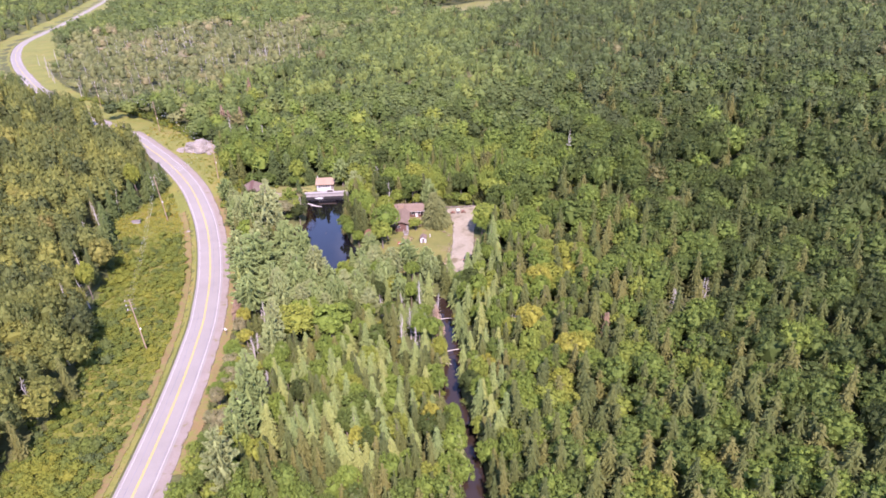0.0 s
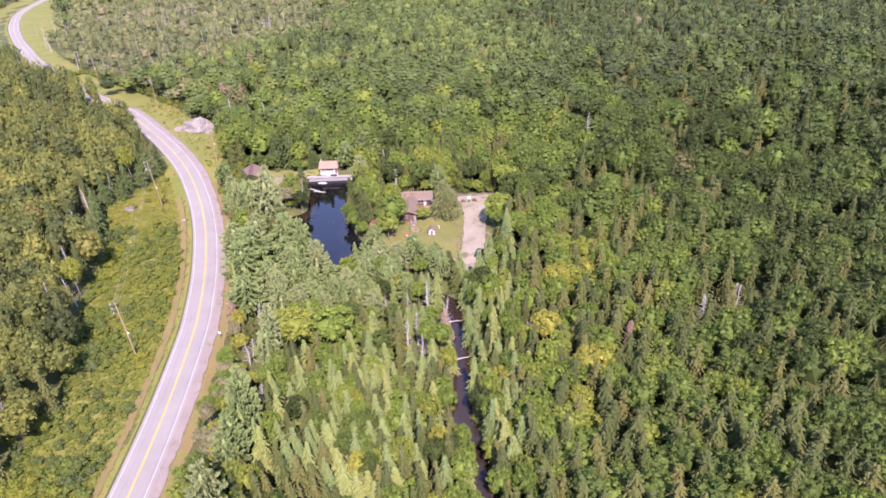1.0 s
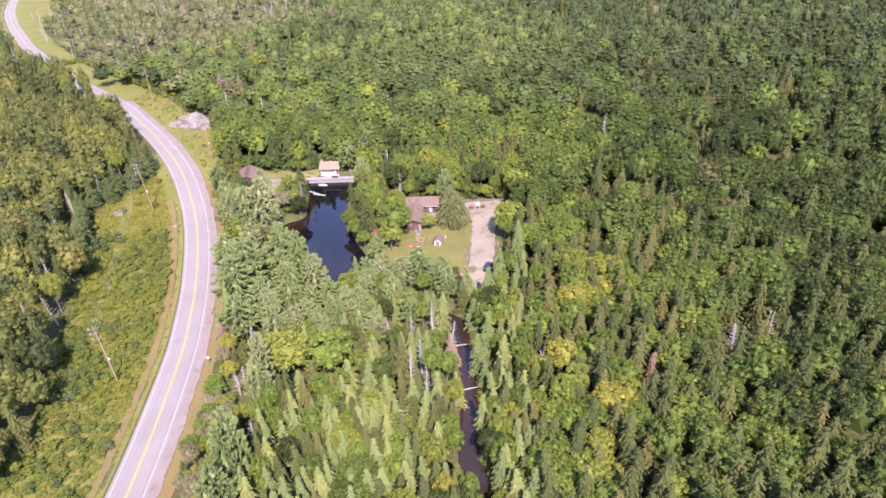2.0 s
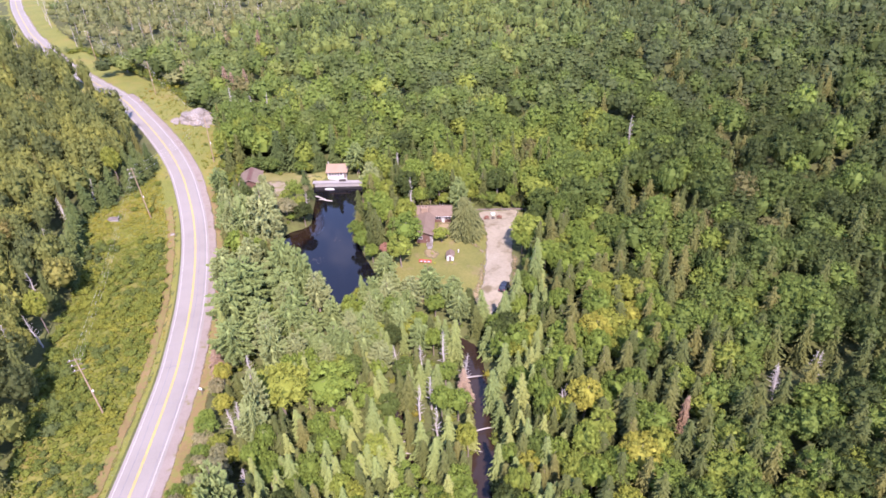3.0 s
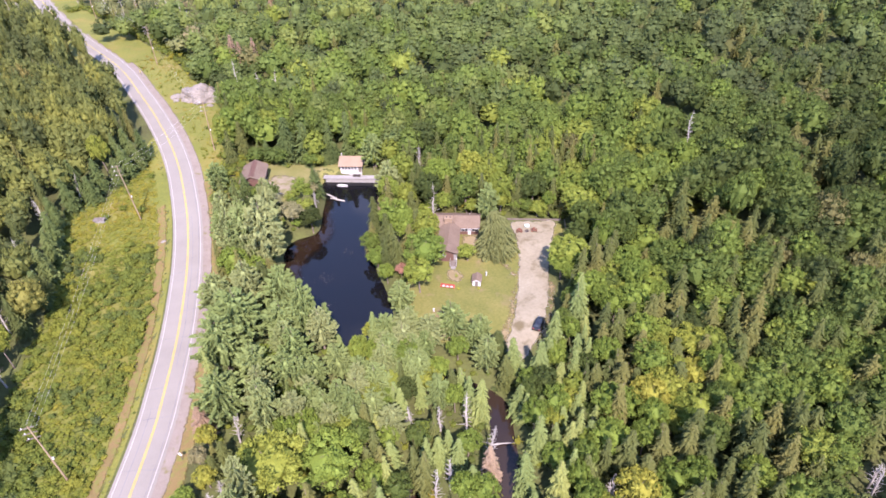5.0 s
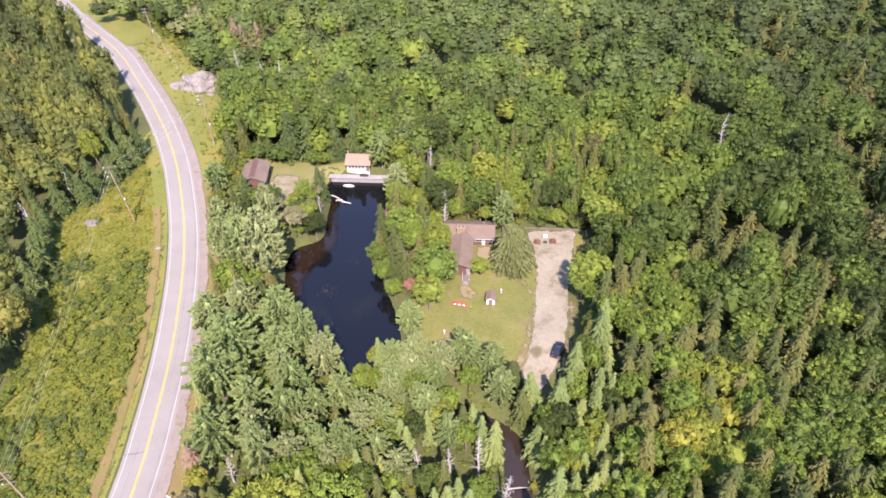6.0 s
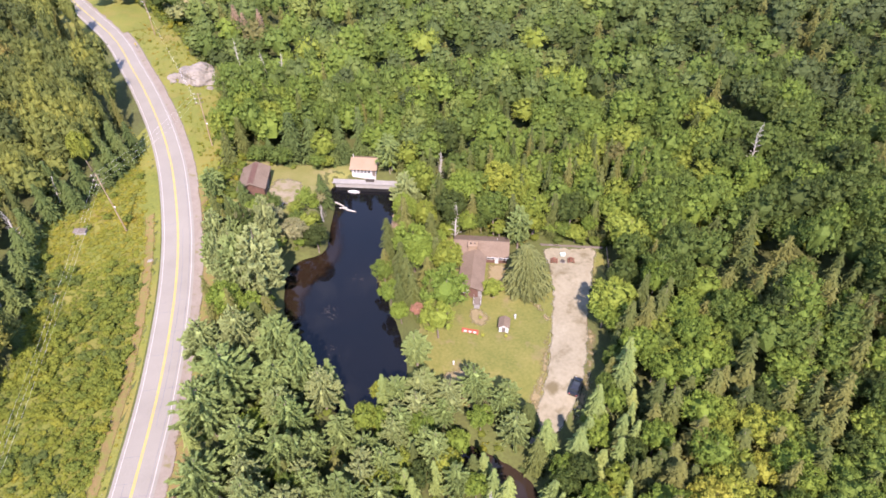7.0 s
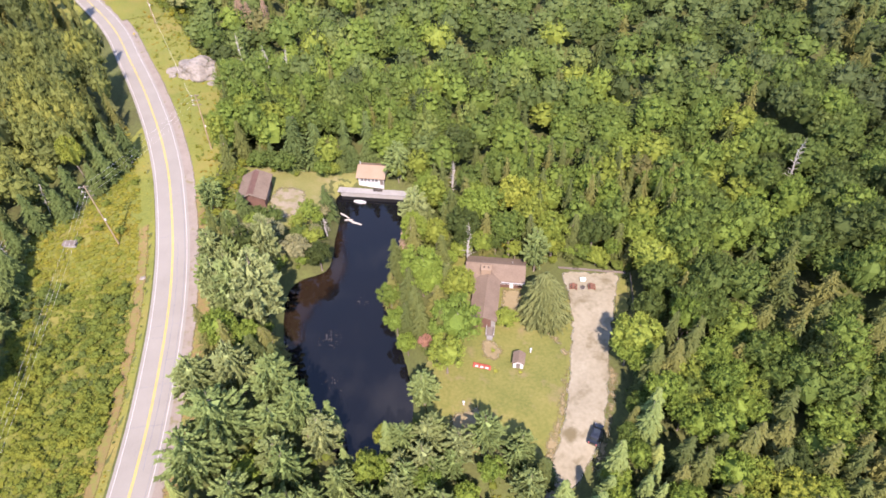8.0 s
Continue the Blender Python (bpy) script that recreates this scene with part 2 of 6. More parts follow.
M_CAR = plain("black_car_paint", (0.008, 0.008, 0.009), 0.3, 0.0, 0.6)
M_GLASS = plain("dark_window_glass", (0.02, 0.025, 0.03), 0.05)
M_LAMP = plain("lamp_glass", (0.5, 0.12, 0.1), 0.2)


def water(name, deep, shallow, ripples, worn=0.0):
    m, n, l, b = material(name, 0.03, 0.5)
    b.inputs["IOR"].default_value = 1.37
    w = noise_node(n, l, 0.09, 4)
    l.new(mix(n, l, w, deep, shallow), b.inputs["Base Color"])
    bump(n, l, b, noise_node(n, l, 1.4, 3), ripples, 0.05)
    if worn:
        worn_edge(n, l, b, worn)
    return m


M_POND = water("pond_water", (0.0022, 0.003, 0.0042), (0.005, 0.0045, 0.005), 0.04)
M_SHALLOW = water("brown_shallows", (0.005, 0.004, 0.003), (0.017, 0.01, 0.006), 0.08, 2.5)
M_BROOK = water("brook_water", (0.01, 0.007, 0.005), (0.03, 0.02, 0.014), 0.15)


# ---- the plan ----
def curve_through(pts, step):
    """A smooth line through pts, sampled every step metres (Catmull-Rom)."""
    p = np.array([pts[0], *pts, pts[-1]], float)
    p[0], p[-1] = 2 * p[1] - p[2], 2 * p[-2] - p[-3]
    out = []
    for i in range(1, len(p) - 2):
        k = max(2, int(np.linalg.norm(p[i + 1] - p[i]) / step))
        u = np.linspace(0, 1, k, endpoint=False)[:, None]
        a, b, c, d = p[i - 1], p[i], p[i + 1], p[i + 2]
        out.append(0.5 * (2 * b + (c - a) * u + (2 * a - 5 * b + 4 * c - d) * u ** 2 + (3 * b - a - 3 * c + d) * u ** 3))
    return np.vstack([*out, p[-2][None]])


def closed_through(pts, step):
    n = len(pts)
    c = curve_through([pts[-2], pts[-1], *pts, pts[0], pts[1]], step)
    a = int(np.argmin(np.linalg.norm(c - np.array(pts[0]), axis=1)))
    ends = np.where(np.linalg.norm(c - np.array(pts[0]), axis=1) < 1e-6)[0]
    return c[ends[0]:ends[-1]]


ROAD = curve_through([(-70, -160), (-66, -60), (-64, 20), (-63, 60), (-63.3, 90), (-64.9, 120), (-68.2, 150), (-71.1, 165), (-74.7, 180), (-79.1, 195), (-84.1, 210), (-90, 225), (-97, 240),
                      (-104.8, 255), (-114, 270), (-124.4, 285), (-135.5, 300), (-147.3, 315), (-158.9, 330), (-171, 343.5), (-186, 358), (-205, 376), (-236, 408),
                      (-278, 457), (-299, 483), (-353, 558), (-396, 628), (-430, 704), (-459, 824), (-501, 984), (-552, 1159), (-600, 1300)], 3.0)
WEST_EDGE = curve_through([(-98, -160), (-94, -60), (-92, 20), (-91, 86), (-89.5, 100), (-87.5, 111), (-88.5, 127), (-96.5, 152), (-104, 178), (-110.5, 197), (-116, 209), (-121.5, 220), (-125, 229),
                           (-119, 234), (-115.5, 240), (-114.5, 251), (-119, 264), (-134, 285), (-146, 301), (-170, 331), (-198, 359), (-249, 409), (-312, 483), (-318, 492)], 4.0)
POND = closed_through([(-57, 258.3), (-36.5, 260.2), (-36.5, 250), (-36.3, 238), (-35.5, 226), (-32.5, 212), (-28.5, 203), (-25.6, 195), (-25, 188.5),
                       (-28, 183), (-32, 179.5), (-38, 181), (-45, 186), (-51, 194), (-55.5, 203), (-59, 213), (-60.3, 219.5), (-58.6, 224.5), (-54.8, 226.6),
                       (-52.6, 229.5), (-53.6, 238), (-54.8, 248)], 1.5)
BROOK = curve_through([(-14, 176), (-6, 172), (0.8, 167.5), (2.5, 158), (3.8, 144), (3.6, 131), (3.2, 122), (5.6, 110), (6.7, 97), (7.0, 80), (8, 40), (3, 0), (9, -50), (4, -110), (10, -160)], 2.0)
BRANCH = curve_through([(-17, 150), (-14.5, 142), (-12, 134), (-9, 126), (-2, 118), (3, 113)], 2.0)
LAWN = [(-24, 194), (-20, 186), (-10, 182.5), (0, 181.5), (4.6, 187), (6.2, 196), (7.0, 210), (7.2, 222), (2, 226), (-20, 236), (-25, 226), (-24, 210)]
DRIVE = closed_through([(1.5, 178), (3.6, 186.7), (5.2, 195), (6.2, 209), (6.4, 218.5), (5.2, 226), (4.6, 231.2), (12, 232), (17.4, 232.4), (17.0, 226), (16.0, 218),
                        (14.6, 207), (13.9, 198), (12.6, 190.5), (10.2, 184), (6, 177), (3.4, 174.5)], 1.0)
YARD = [(-87, 242), (-77, 234), (-66, 236), (-58, 240), (-55.6, 250), (-57, 259), (-50, 261), (-46, 262), (-52, 266), (-62, 265), (-74, 263), (-86, 262)]
VERGE_E = [(-91, 238), (-86, 246), (-90, 254), (-91.5, 261), (-95.5, 274), (-104, 291), (-108, 304), (-117, 316), (-130, 329), (-148, 352), (-180, 382), (-230, 425), (-237, 416), (-203, 383),
           (-170, 350), (-153, 331), (-136, 308), (-122, 290), (-106, 264)]


def road_x(y):
    return np.interp(y, ROAD[:, 1], ROAD[:, 0])


def west_x(y):
    return np.where(y < 490, np.interp(y, WEST_EDGE[:, 1], WEST_EDGE[:, 0]), road_x(y) - 23)


def step_up(a, b, v):
    u = np.clip((v - a) / (b - a), 0, 1)
    return u * u * (3 - 2 * u)


def road_z(y):
    return np.interp(y, (0, 90, 150, 180, 200, 215, 230, 245, 260, 275, 290, 320, 350, 400, 480, 700, 1100, 2000),
                     (7.2, 7.7, 8.5, 8.9, 9.4, 10.1, 11.0, 12.0, 12.9, 13.5, 14.0, 14.5, 14.8, 15.4, 16.5, 19.0, 22.0, 25.0))


def inside(poly, x, y):
    poly = np.asarray(poly)
    res = np.zeros(np.shape(x), bool)
    j = len(poly) - 1
    for i in range(len(poly)):
        xi, yi, xj, yj = *poly[i], *poly[j]
        if yi != yj:
            res ^= ((yi > y) != (yj > y)) & (x < (xj - xi) * (y - yi) / (yj - yi) + xi)
        j = i
    return res


def distance(line, x, y, closed=False):
    """Metres from each place to a line."""
    line = np.asarray(line, float)
    a, b = (line, np.roll(line, -1, 0)) if closed else (line[:-1], line[1:])
    best = np.full(np.shape(x), 1e9)
    for (ax, ay), (bx, by) in zip(a, b):
        dx, dy = bx - ax, by - ay
        u = np.clip(((x - ax) * dx + (y - ay) * dy) / (dx * dx + dy * dy + 1e-9), 0, 1)
        best = np.minimum(best, np.hypot(x - ax - u * dx, y - ay - u * dy))
    return best


def land(x, y):
    """Height of the ground, metres."""
    x, y = np.asarray(x, float), np.asarray(y, float)
    e = x - road_x(y)
    r = road_z(y) - 0.12
    low = 4.3 + 0.006 * np.clip(y - 100, -60, 90) + 2.6 * step_up(168, 196, y) + 0.7 * step_up(205, 226, y) + 2.2 * step_up(262, 300, y) + 0.024 * np.maximum(0, y - 290) * (1 - 0.5 * step_up(400, 900, y))
    hill = low + 7.0 * step_up(18, 105, x) * (1 - 0.35 * step_up(240, 320, y)) + 0.02 * np.maximum(0, x - 105)
    bumps = 0.5 * np.sin(x * 0.061 + 1.3) * np.sin(y * 0.053 + 0.4) + 0.25 * np.sin(x * 0.17 + y * 0.11)
    flat = step_up(6, 26, np.abs(e)) * (1 - 0.85 * step_up(180, 190, y) * (1 - step_up(262, 275, y)) * step_up(-70, -60, x) * (1 - step_up(24, 40, x)))
    east = r + (hill - r) * step_up(6, 42 + 16 * step_up(205, 240, y), e)
    west = r - 0.7 * step_up(5, 10, -e) + 0.105 * np.clip(-e - 12, 0, 70) + 0.01 * np.maximum(0, -e - 82)
    z = np.where(e > 0, east, west) + bumps * flat
    near = (x > -75) & (x < 25) & (y > -170) & (y < 275)
    if np.any(near):
        xn, yn = np.broadcast_to(x, z.shape)[near], np.broadcast_to(y, z.shape)[near]
        d = distance(POND, xn, yn, True) * np.where(inside(POND, xn, yn), -1, 1)
        zn = z[near]
        zn = np.where(d < 4, 4.6 + (np.maximum(zn, 5.95) - 4.6) * step_up(-1.6, 3.2, d), zn)
        for line, w in ((BROOK, 2.0), (BRANCH, 1.5)):
            q = distance(line, xn, yn)
            zn = np.where(q < w + 3, np.minimum(zn, 2.9 + (zn - 2.9) * step_up(w - 1.0, w + 2.5, q)), zn)
        z = np.array(z)
        z[near] = zn
    return z


def land1(x, y):
    return float(land(np.array([x]), np.array([y]))[0])


# ---- building helpers ----
def mesh_of(name, verts, faces, mat, smooth=False, tone=None, normals=None, fade=None):
    me = bpy.data.meshes.new(name)
    verts, faces = np.asarray(verts, np.float32), np.asarray(faces, np.int32)
    k = faces.shape[1]
    me.vertices.add(len(verts))
    me.vertices.foreach_set("co", verts.ravel())
    me.loops.add(faces.size)
    me.loops.foreach_set("vertex_index", faces.ravel())
    me.polygons.add(len(faces))
    me.polygons.foreach_set("loop_start", np.arange(0, faces.size, k, dtype=np.int32))
    me.polygons.foreach_set("use_smooth", np.full(len(faces), smooth))
    me.materials.append(mat)
    if tone is not None:
        me.attributes.new("tone", "FLOAT", "POINT").data.foreach_set("value", np.asarray(tone, np.float32))
    if fade is not None:
        me.attributes.new("fade", "FLOAT", "POINT").data.foreach_set("value", np.asarray(fade, np.float32))
    if normals is not None:
        me.attributes.new("custom_normal", "FLOAT_VECTOR", "POINT").data.foreach_set("vector", np.asarray(normals, np.float32).ravel())
    me.update(calc_edges=True)
    return me


def part(name, bm, mat, parent, label=""):
    me = bpy.data.meshes.new(name)
    bm.to_mesh(me)
    bm.free()
    me.materials.append(mat)
    ob = new(name, me)
    ob.parent = parent
    return tagged(ob, label)


def thing(name, label, category, group="", at=None):
    ob = tagged(new(name), label, category, group)
    ob.empty_display_size = 0.2
    if at is not None:
        ob.matrix_basis = at
    return ob


def box(bm, x0, y0, z0, x1, y1, z1, bevel=0.0, turn=None):
    m = Matrix.Translation(((x0 + x1) / 2, (y0 + y1) / 2, (z0 + z1) / 2)) @ (turn or Matrix()) @ Matrix.Diagonal((x1 - x0, y1 - y0, z1 - z0, 1))
    vs = bmesh.ops.create_cube(bm, size=1, matrix=m)["verts"]
    if bevel:
        es = list({e for v in vs for e in v.link_edges})
        bmesh.ops.bevel(bm, geom=es, offset=bevel, segments=1, affect="EDGES")
    return bm


def boxes(*bs, bevel=0.0):
    bm = bmesh.new()
    for b in bs:
        box(bm, *b, bevel=bevel)
    return bm


def tube(bm, points, radii, sides=6):
    """A round, tapering stem along points."""
    rings = []
    pts = [Vector(p) for p in points]
    for i, p in enumerate(pts):
        d = (pts[min(i + 1, len(pts) - 1)] - pts[max(i - 1, 0)]).normalized()
        u = d.orthogonal().normalized()
        w = d.cross(u)
        rings.append([bm.verts.new(p + radii[i] * (math.cos(a) * u + math.sin(a) * w)) for a in (2 * math.pi * k / sides for k in range(sides))])
    for a, b in zip(rings, rings[1:]):
        for k in range(sides):
            bm.faces.new((a[k], a[(k + 1) % sides], b[(k + 1) % sides], b[k]))
    bm.faces.new(list(reversed(rings[0])))
    bm.faces.new(rings[-1])
    return bm


def prism(bm, outline, axis, lo, hi):
    """An outline (two coordinates a point) pushed along axis 'x' or 'y' or 'z'."""
    def at(a, b, c):
        return {"x": (c, a, b), "y": (a, c, b), "z": (a, b, c)}[axis]
    one = [bm.verts.new(at(a, b, lo)) for a, b in outline]
    two = [bm.verts.new(at(a, b, hi)) for a, b in outline]
    n = len(outline)
    for i in range(n):
        bm.faces.new((one[i], one[(i + 1) % n], two[(i + 1) % n], two[i]))
    bm.faces.new(list(reversed(one)))
    bm.faces.new(two)
    bmesh.ops.recalc_face_normals(bm, faces=bm.faces)
    return bm


def sheet(name, poly, step, lift, mat, ragged=0.0, height=None):
    """A sheet laid over the ground inside an outline, with a ragged edge."""
    from mathutils.geometry import delaunay_2d_cdt
    poly = np.asarray(poly, float)
    edge = []
    for a, b in zip(poly, np.roll(poly, -1, 0)):
        k = max(1, int(np.linalg.norm(b - a) / step))
        for i in range(k):
            p = a + (b - a) * i / k
            w = ragged * noise.noise((p[0] * 0.45, p[1] * 0.45, 3.1)) + 0.6 * ragged * noise.noise((p[0] * 1.3, p[1] * 1.3, 7.7))
            t = (b - a) / (np.linalg.norm(b - a) + 1e-9)
            edge.append((p[0] + t[1] * w, p[1] - t[0] * w))
    e = np.array(edge)
    gx, gy = np.meshgrid(np.arange(e[:, 0].min(), e[:, 0].max(), step), np.arange(e[:, 1].min(), e[:, 1].max(), step))
    gx, gy = gx.ravel(), gy.ravel()
    keep = inside(e, gx, gy)
    gx, gy = gx[keep], gy[keep]
    keep = distance(e, gx, gy, True) > 0.45 * step
    pts = [Vector(p) for p in edge] + [Vector(p) for p in zip(gx[keep], gy[keep])]
    n = len(edge)
    vs, _, fs, *_ = delaunay_2d_cdt(pts, [(i, (i + 1) % n) for i in range(n)], [], 1, 1e-5)
    xy = np.array([(v.x, v.y) for v in vs])
    z = (height or land)(xy[:, 0], xy[:, 1]) + lift
    fs = [f if (xy[f[1]][0] - xy[f[0]][0]) * (xy[f[2]][1] - xy[f[0]][1]) - (xy[f[2]][0] - xy[f[0]][0]) * (xy[f[1]][1] - xy[f[0]][1]) > 0 else f[::-1] for f in map(tuple, fs)]
    return new(name, mesh_of(name, np.column_stack([xy, z]), fs, mat, True, fade=np.minimum(4.0, distance(e, xy[:, 0], xy[:, 1], True))))


def ribbon(name, line, lo, hi, lift, mat, wobble=0.0, height=None, parent=None):
    """A strip along a line, from lo to hi metres to its right."""
    line = np.asarray(line)
    d = np.gradient(line, axis=0)
    d /= np.linalg.norm(d, axis=1)[:, None]
    right = np.column_stack([d[:, 1], -d[:, 0]])
    cols = max(2, int(abs(hi - lo) / 0.6) + 1) if abs(hi - lo) > 1 and len(line) < 400 else max(2, int(abs(hi - lo) / 1.2) + 1)
    rows = []
    for k in range(cols):
        o = lo + (hi - lo) * k / (cols - 1)
        w = np.array([wobble * noise.noise((p[0] * 0.3, p[1] * 0.3, lo)) for p in line]) if wobble and k in (0, cols - 1) else 0
        rows.append(line + right * (o + w * np.ones(len(line)))[:, None])
    v = np.array(rows)
    z = (height(v[..., 0], v[..., 1]) if height else road_z(v[..., 1])) + lift
    n = len(line)
    i = np.arange(cols - 1)[:, None] * n + np.arange(n - 1)[None]
    f = np.stack([i, i + 1, i + n + 1, i + n], -1).reshape(-1, 4)
    a, b = v[0, 1] - v[0, 0], v[1, 0] - v[0, 0]
    if a[0] * b[1] - a[1] * b[0] < 0:
        f = f[:, ::-1]
    side = np.repeat(np.minimum(np.arange(cols), cols - 1 - np.arange(cols)) * abs(hi - lo) / (cols - 1), n)
    ob = new(name, mesh_of(name, np.dstack([v, z]).reshape(-1, 3), f, mat, True, fade=side))
    ob.parent = parent
    return ob


# ---- ground, road and water ----
def axis(parts):
    out = []
    for lo, hi, st in parts:
        out.extend(np.arange(lo, hi, st))
    return np.array(out + [parts[-1][1]])


gx = axis([(-3400, -600, 200), (-600, -260, 12), (-260, -130, 4), (-130, 45, 1.5), (45, 130, 4), (130, 600, 14), (600, 3400, 200)])
gy = axis([(-900, -180, 80), (-180, 60, 5), (60, 275, 1.5), (275, 420, 4), (420, 1200, 14), (1200, 4200, 200)])
X, Y = np.meshgrid(gx, gy)
nx, ny = len(gx), len(gy)
i = (np.arange(ny - 1)[:, None] * nx + np.arange(nx - 1)[None]).ravel()
Z = land(X.ravel(), Y.ravel())
tagged(new("ground", mesh_of("ground", np.column_stack([X.ravel(), Y.ravel(), Z]), np.column_stack([i, i + 1, i + nx + 1, i + nx]), M_GROUND, True)),
       "brown and green forest floor with low undergrowth", "ground", kind="structure")

road = tagged(ribbon("road", ROAD, -4.15, 4.15, 0.06, M_ROAD), "sun-bleached grey two-lane asphalt road with gravel edges", "road", kind="structure")
ribbon("shoulder", ROAD, 3.3, 6.8, 0.01, M_SHOULDER, 0.3, parent=road)
ribbon("shoulder", ROAD, -5.5, -3.3, 0.01, M_SHOULDER, 0.3, parent=road)
ribbon("edge_line", ROAD, -3.5, -3.37, 0.075, M_WHITE, parent=road)
ribbon("edge_line", ROAD, 3.37, 3.5, 0.075, M_WHITE, parent=road)
ribbon("centre_line", ROAD, -0.24, -0.07, 0.075, M_YLINE, parent=road)
ribbon("centre_line", ROAD, 0.07, 0.24, 0.075, M_YLINE, parent=road)

for lo, a, b in ((2.85, 60, 250), (-1.9, 70, 160), (1.2, 170, 230)):
    seam = ROAD[(ROAD[:, 1] > a) & (ROAD[:, 1] < b)]
    ribbon("seam", seam, lo, lo + 0.1, 0.07, M_CRACK, 0.25, parent=road)
crack_rng = random.Random(4)
for k in range(16):
    i = crack_rng.randrange(74, 138)
    d = ROAD[i + 1] - ROAD[i]
    d = d / np.linalg.norm(d)
    side = np.array([d[1], -d[0]])
    a, b = crack_rng.choice(((-4, 4), (-4, 0), (0, 4)))
    pts = [ROAD[i] + side * (a + (b - a) * u / 6) + d * crack_rng.uniform(-0.15, 0.15) for u in range(7)]
    ribbon("crack", np.array(pts), 0.0, 0.08, 0.072, M_CRACK, parent=road)

near_west = WEST_EDGE[WEST_EDGE[:, 1] < 272]
r_near = ROAD[(ROAD[:, 1] < 276)]
meadow_poly = np.vstack([np.column_stack([r_near[:, 0] - 4.8, r_near[:, 1]]), near_west[::-1] - np.array([[3.0, 0]])])
tagged(sheet("meadow", meadow_poly[::2], 2.0, 0.05, M_MEADOW), "rough green meadow with weeds and yellow flowers beside the road", "meadow", kind="structure")
tagged(ribbon("dry_verge", ROAD[(ROAD[:, 1] > -160) & (ROAD[:, 1] < 240)], -8.9, -5.9, 0.12, M_VERGE, 0.8, height=land), "orange-brown dry grass verge beside the gravel shoulder", "verge", kind="structure")
tagged(ribbon("bare_verge", ROAD[(ROAD[:, 1] > 95) & (ROAD[:, 1] < 246)], 6.0, 9.4, 0.14, M_VERGE, 1.0, height=land), "bare orange-brown soil between shoulder and pines", "verge", kind="structure")
for lo, hi, start in ((4.6, 17, 340), (-19, -4.6, 340), (16.5, 37, 520), (-27, -18.5, 480)):
    tagged(ribbon("far_verge", ROAD[(ROAD[:, 1] > start) & (ROAD[:, 1] < 1230)], lo, hi, 0.3, M_MEADOW, 1.5, height=land), "grassy verge along the far stretch of the road", "verge", kind="structure")
tagged(sheet("grass_verge", VERGE_E, 2.0, 0.08, M_MEADOW, 1.0), "green grassy roadside verge", "verge", kind="structure")
tagged(sheet("lawn", LAWN, 1.2, 0.08, M_LAWN, 0.8), "sunlit yellow-green mown lawn with worn patches", "lawn", kind="structure")
tagged(sheet("driveway", DRIVE, 0.9, 0.14, M_GRAVEL, 0.5), "pale gravel driveway and parking pad", "driveway", kind="structure")
for soil_poly, soil_label in (([(-9.6, 225), (-4.4, 225), (-4.2, 217.5), (-6.4, 215.2), (-9.6, 216)], "bare brown soil in the corner of the house"),
                              ([(-4.8, 218), (-2.5, 218.5), (0.5, 216.2), (3.2, 212.8), (6.4, 207.5), (6.4, 204.6), (3.6, 208.6), (0.2, 213.2), (-3.2, 215.6)], "worn brown path across the lawn to the drive"),
                              ([(4.9, 204), (6.4, 204), (5.8, 196), (4.6, 187), (2.4, 180), (-1.5, 180.4), (1.2, 185.5), (3.0, 192), (3.9, 198)], "worn brown strip beside the gravel drive"),
                              ([(13.4, 206), (15.8, 206.5), (15.6, 198), (14.4, 190), (11.6, 182.5), (8.6, 180), (9.8, 184.5), (12.2, 191), (13.4, 198)], "brown soil strip beside the gravel drive"),
                              ([(-17, 191), (-12, 193.5), (-8.5, 191), (-8, 186), (-12, 184), (-17.5, 187)], "worn brown patch below the pines"),
                              ([(-13.4, 209.5), (-9.4, 210), (-7.6, 206), (-9.4, 203.4), (-12.2, 204.6)], "trodden brown ground before the porch")):
    tagged(sheet("bare_soil", soil_poly, 0.9, 0.1, M_SOIL, 0.8), soil_label, "soil", "bare soil patches", kind="structure")
tagged(sheet("grass_strip", [(16.2, 231), (20, 231.6), (19.6, 222), (17.6, 211), (15.2, 209), (15.9, 218)], 1.0, 0.11, M_LAWN, 0.6), "green grass strip between gravel pad and fence", "lawn", kind="structure")
tagged(sheet("yard", YARD, 1.5, 0.08, M_YARD, 0.8), "dry grassy yard between garage and boathouse", "lawn", kind="structure")
tagged(sheet("sand_patch", closed_through([(-73.8, 247), (-71, 242), (-66, 241.5), (-63, 247), (-64.5, 253.5), (-69, 255.5), (-72.5, 253)], 1.0), 1.0, 0.12, M_SAND, 0.9), "bare pale sandy patch in the yard", "sand", kind="structure")

pond_out = np.asarray(POND)
centre = pond_out.mean(0)
tagged(sheet("pond", pond_out + (pond_out - centre) / np.linalg.norm(pond_out - centre, axis=1)[:, None] * 1.4, 4.0, 0.0, M_POND, height=lambda x, y: np.full(np.shape(x), 5.5)),
       "still dark pond reflecting the blue sky", "water", kind="structure")
tagged(sheet("shallows", [(-61.2, 220), (-59.5, 225.6), (-54.5, 227.8), (-53.6, 232), (-55.2, 240), (-55.6, 247), (-52.4, 247), (-50.0, 240), (-47.4, 231), (-47.6, 224), (-50.4, 218), (-52.6, 211), (-51.4, 204), (-56, 202), (-60.2, 213)], 1.2, 0.0, M_SHALLOW, 1.6, height=lambda x, y: np.full(np.shape(x), 5.512)),
       "brown muddy shallows along the pond's bank", "water", kind="structure")
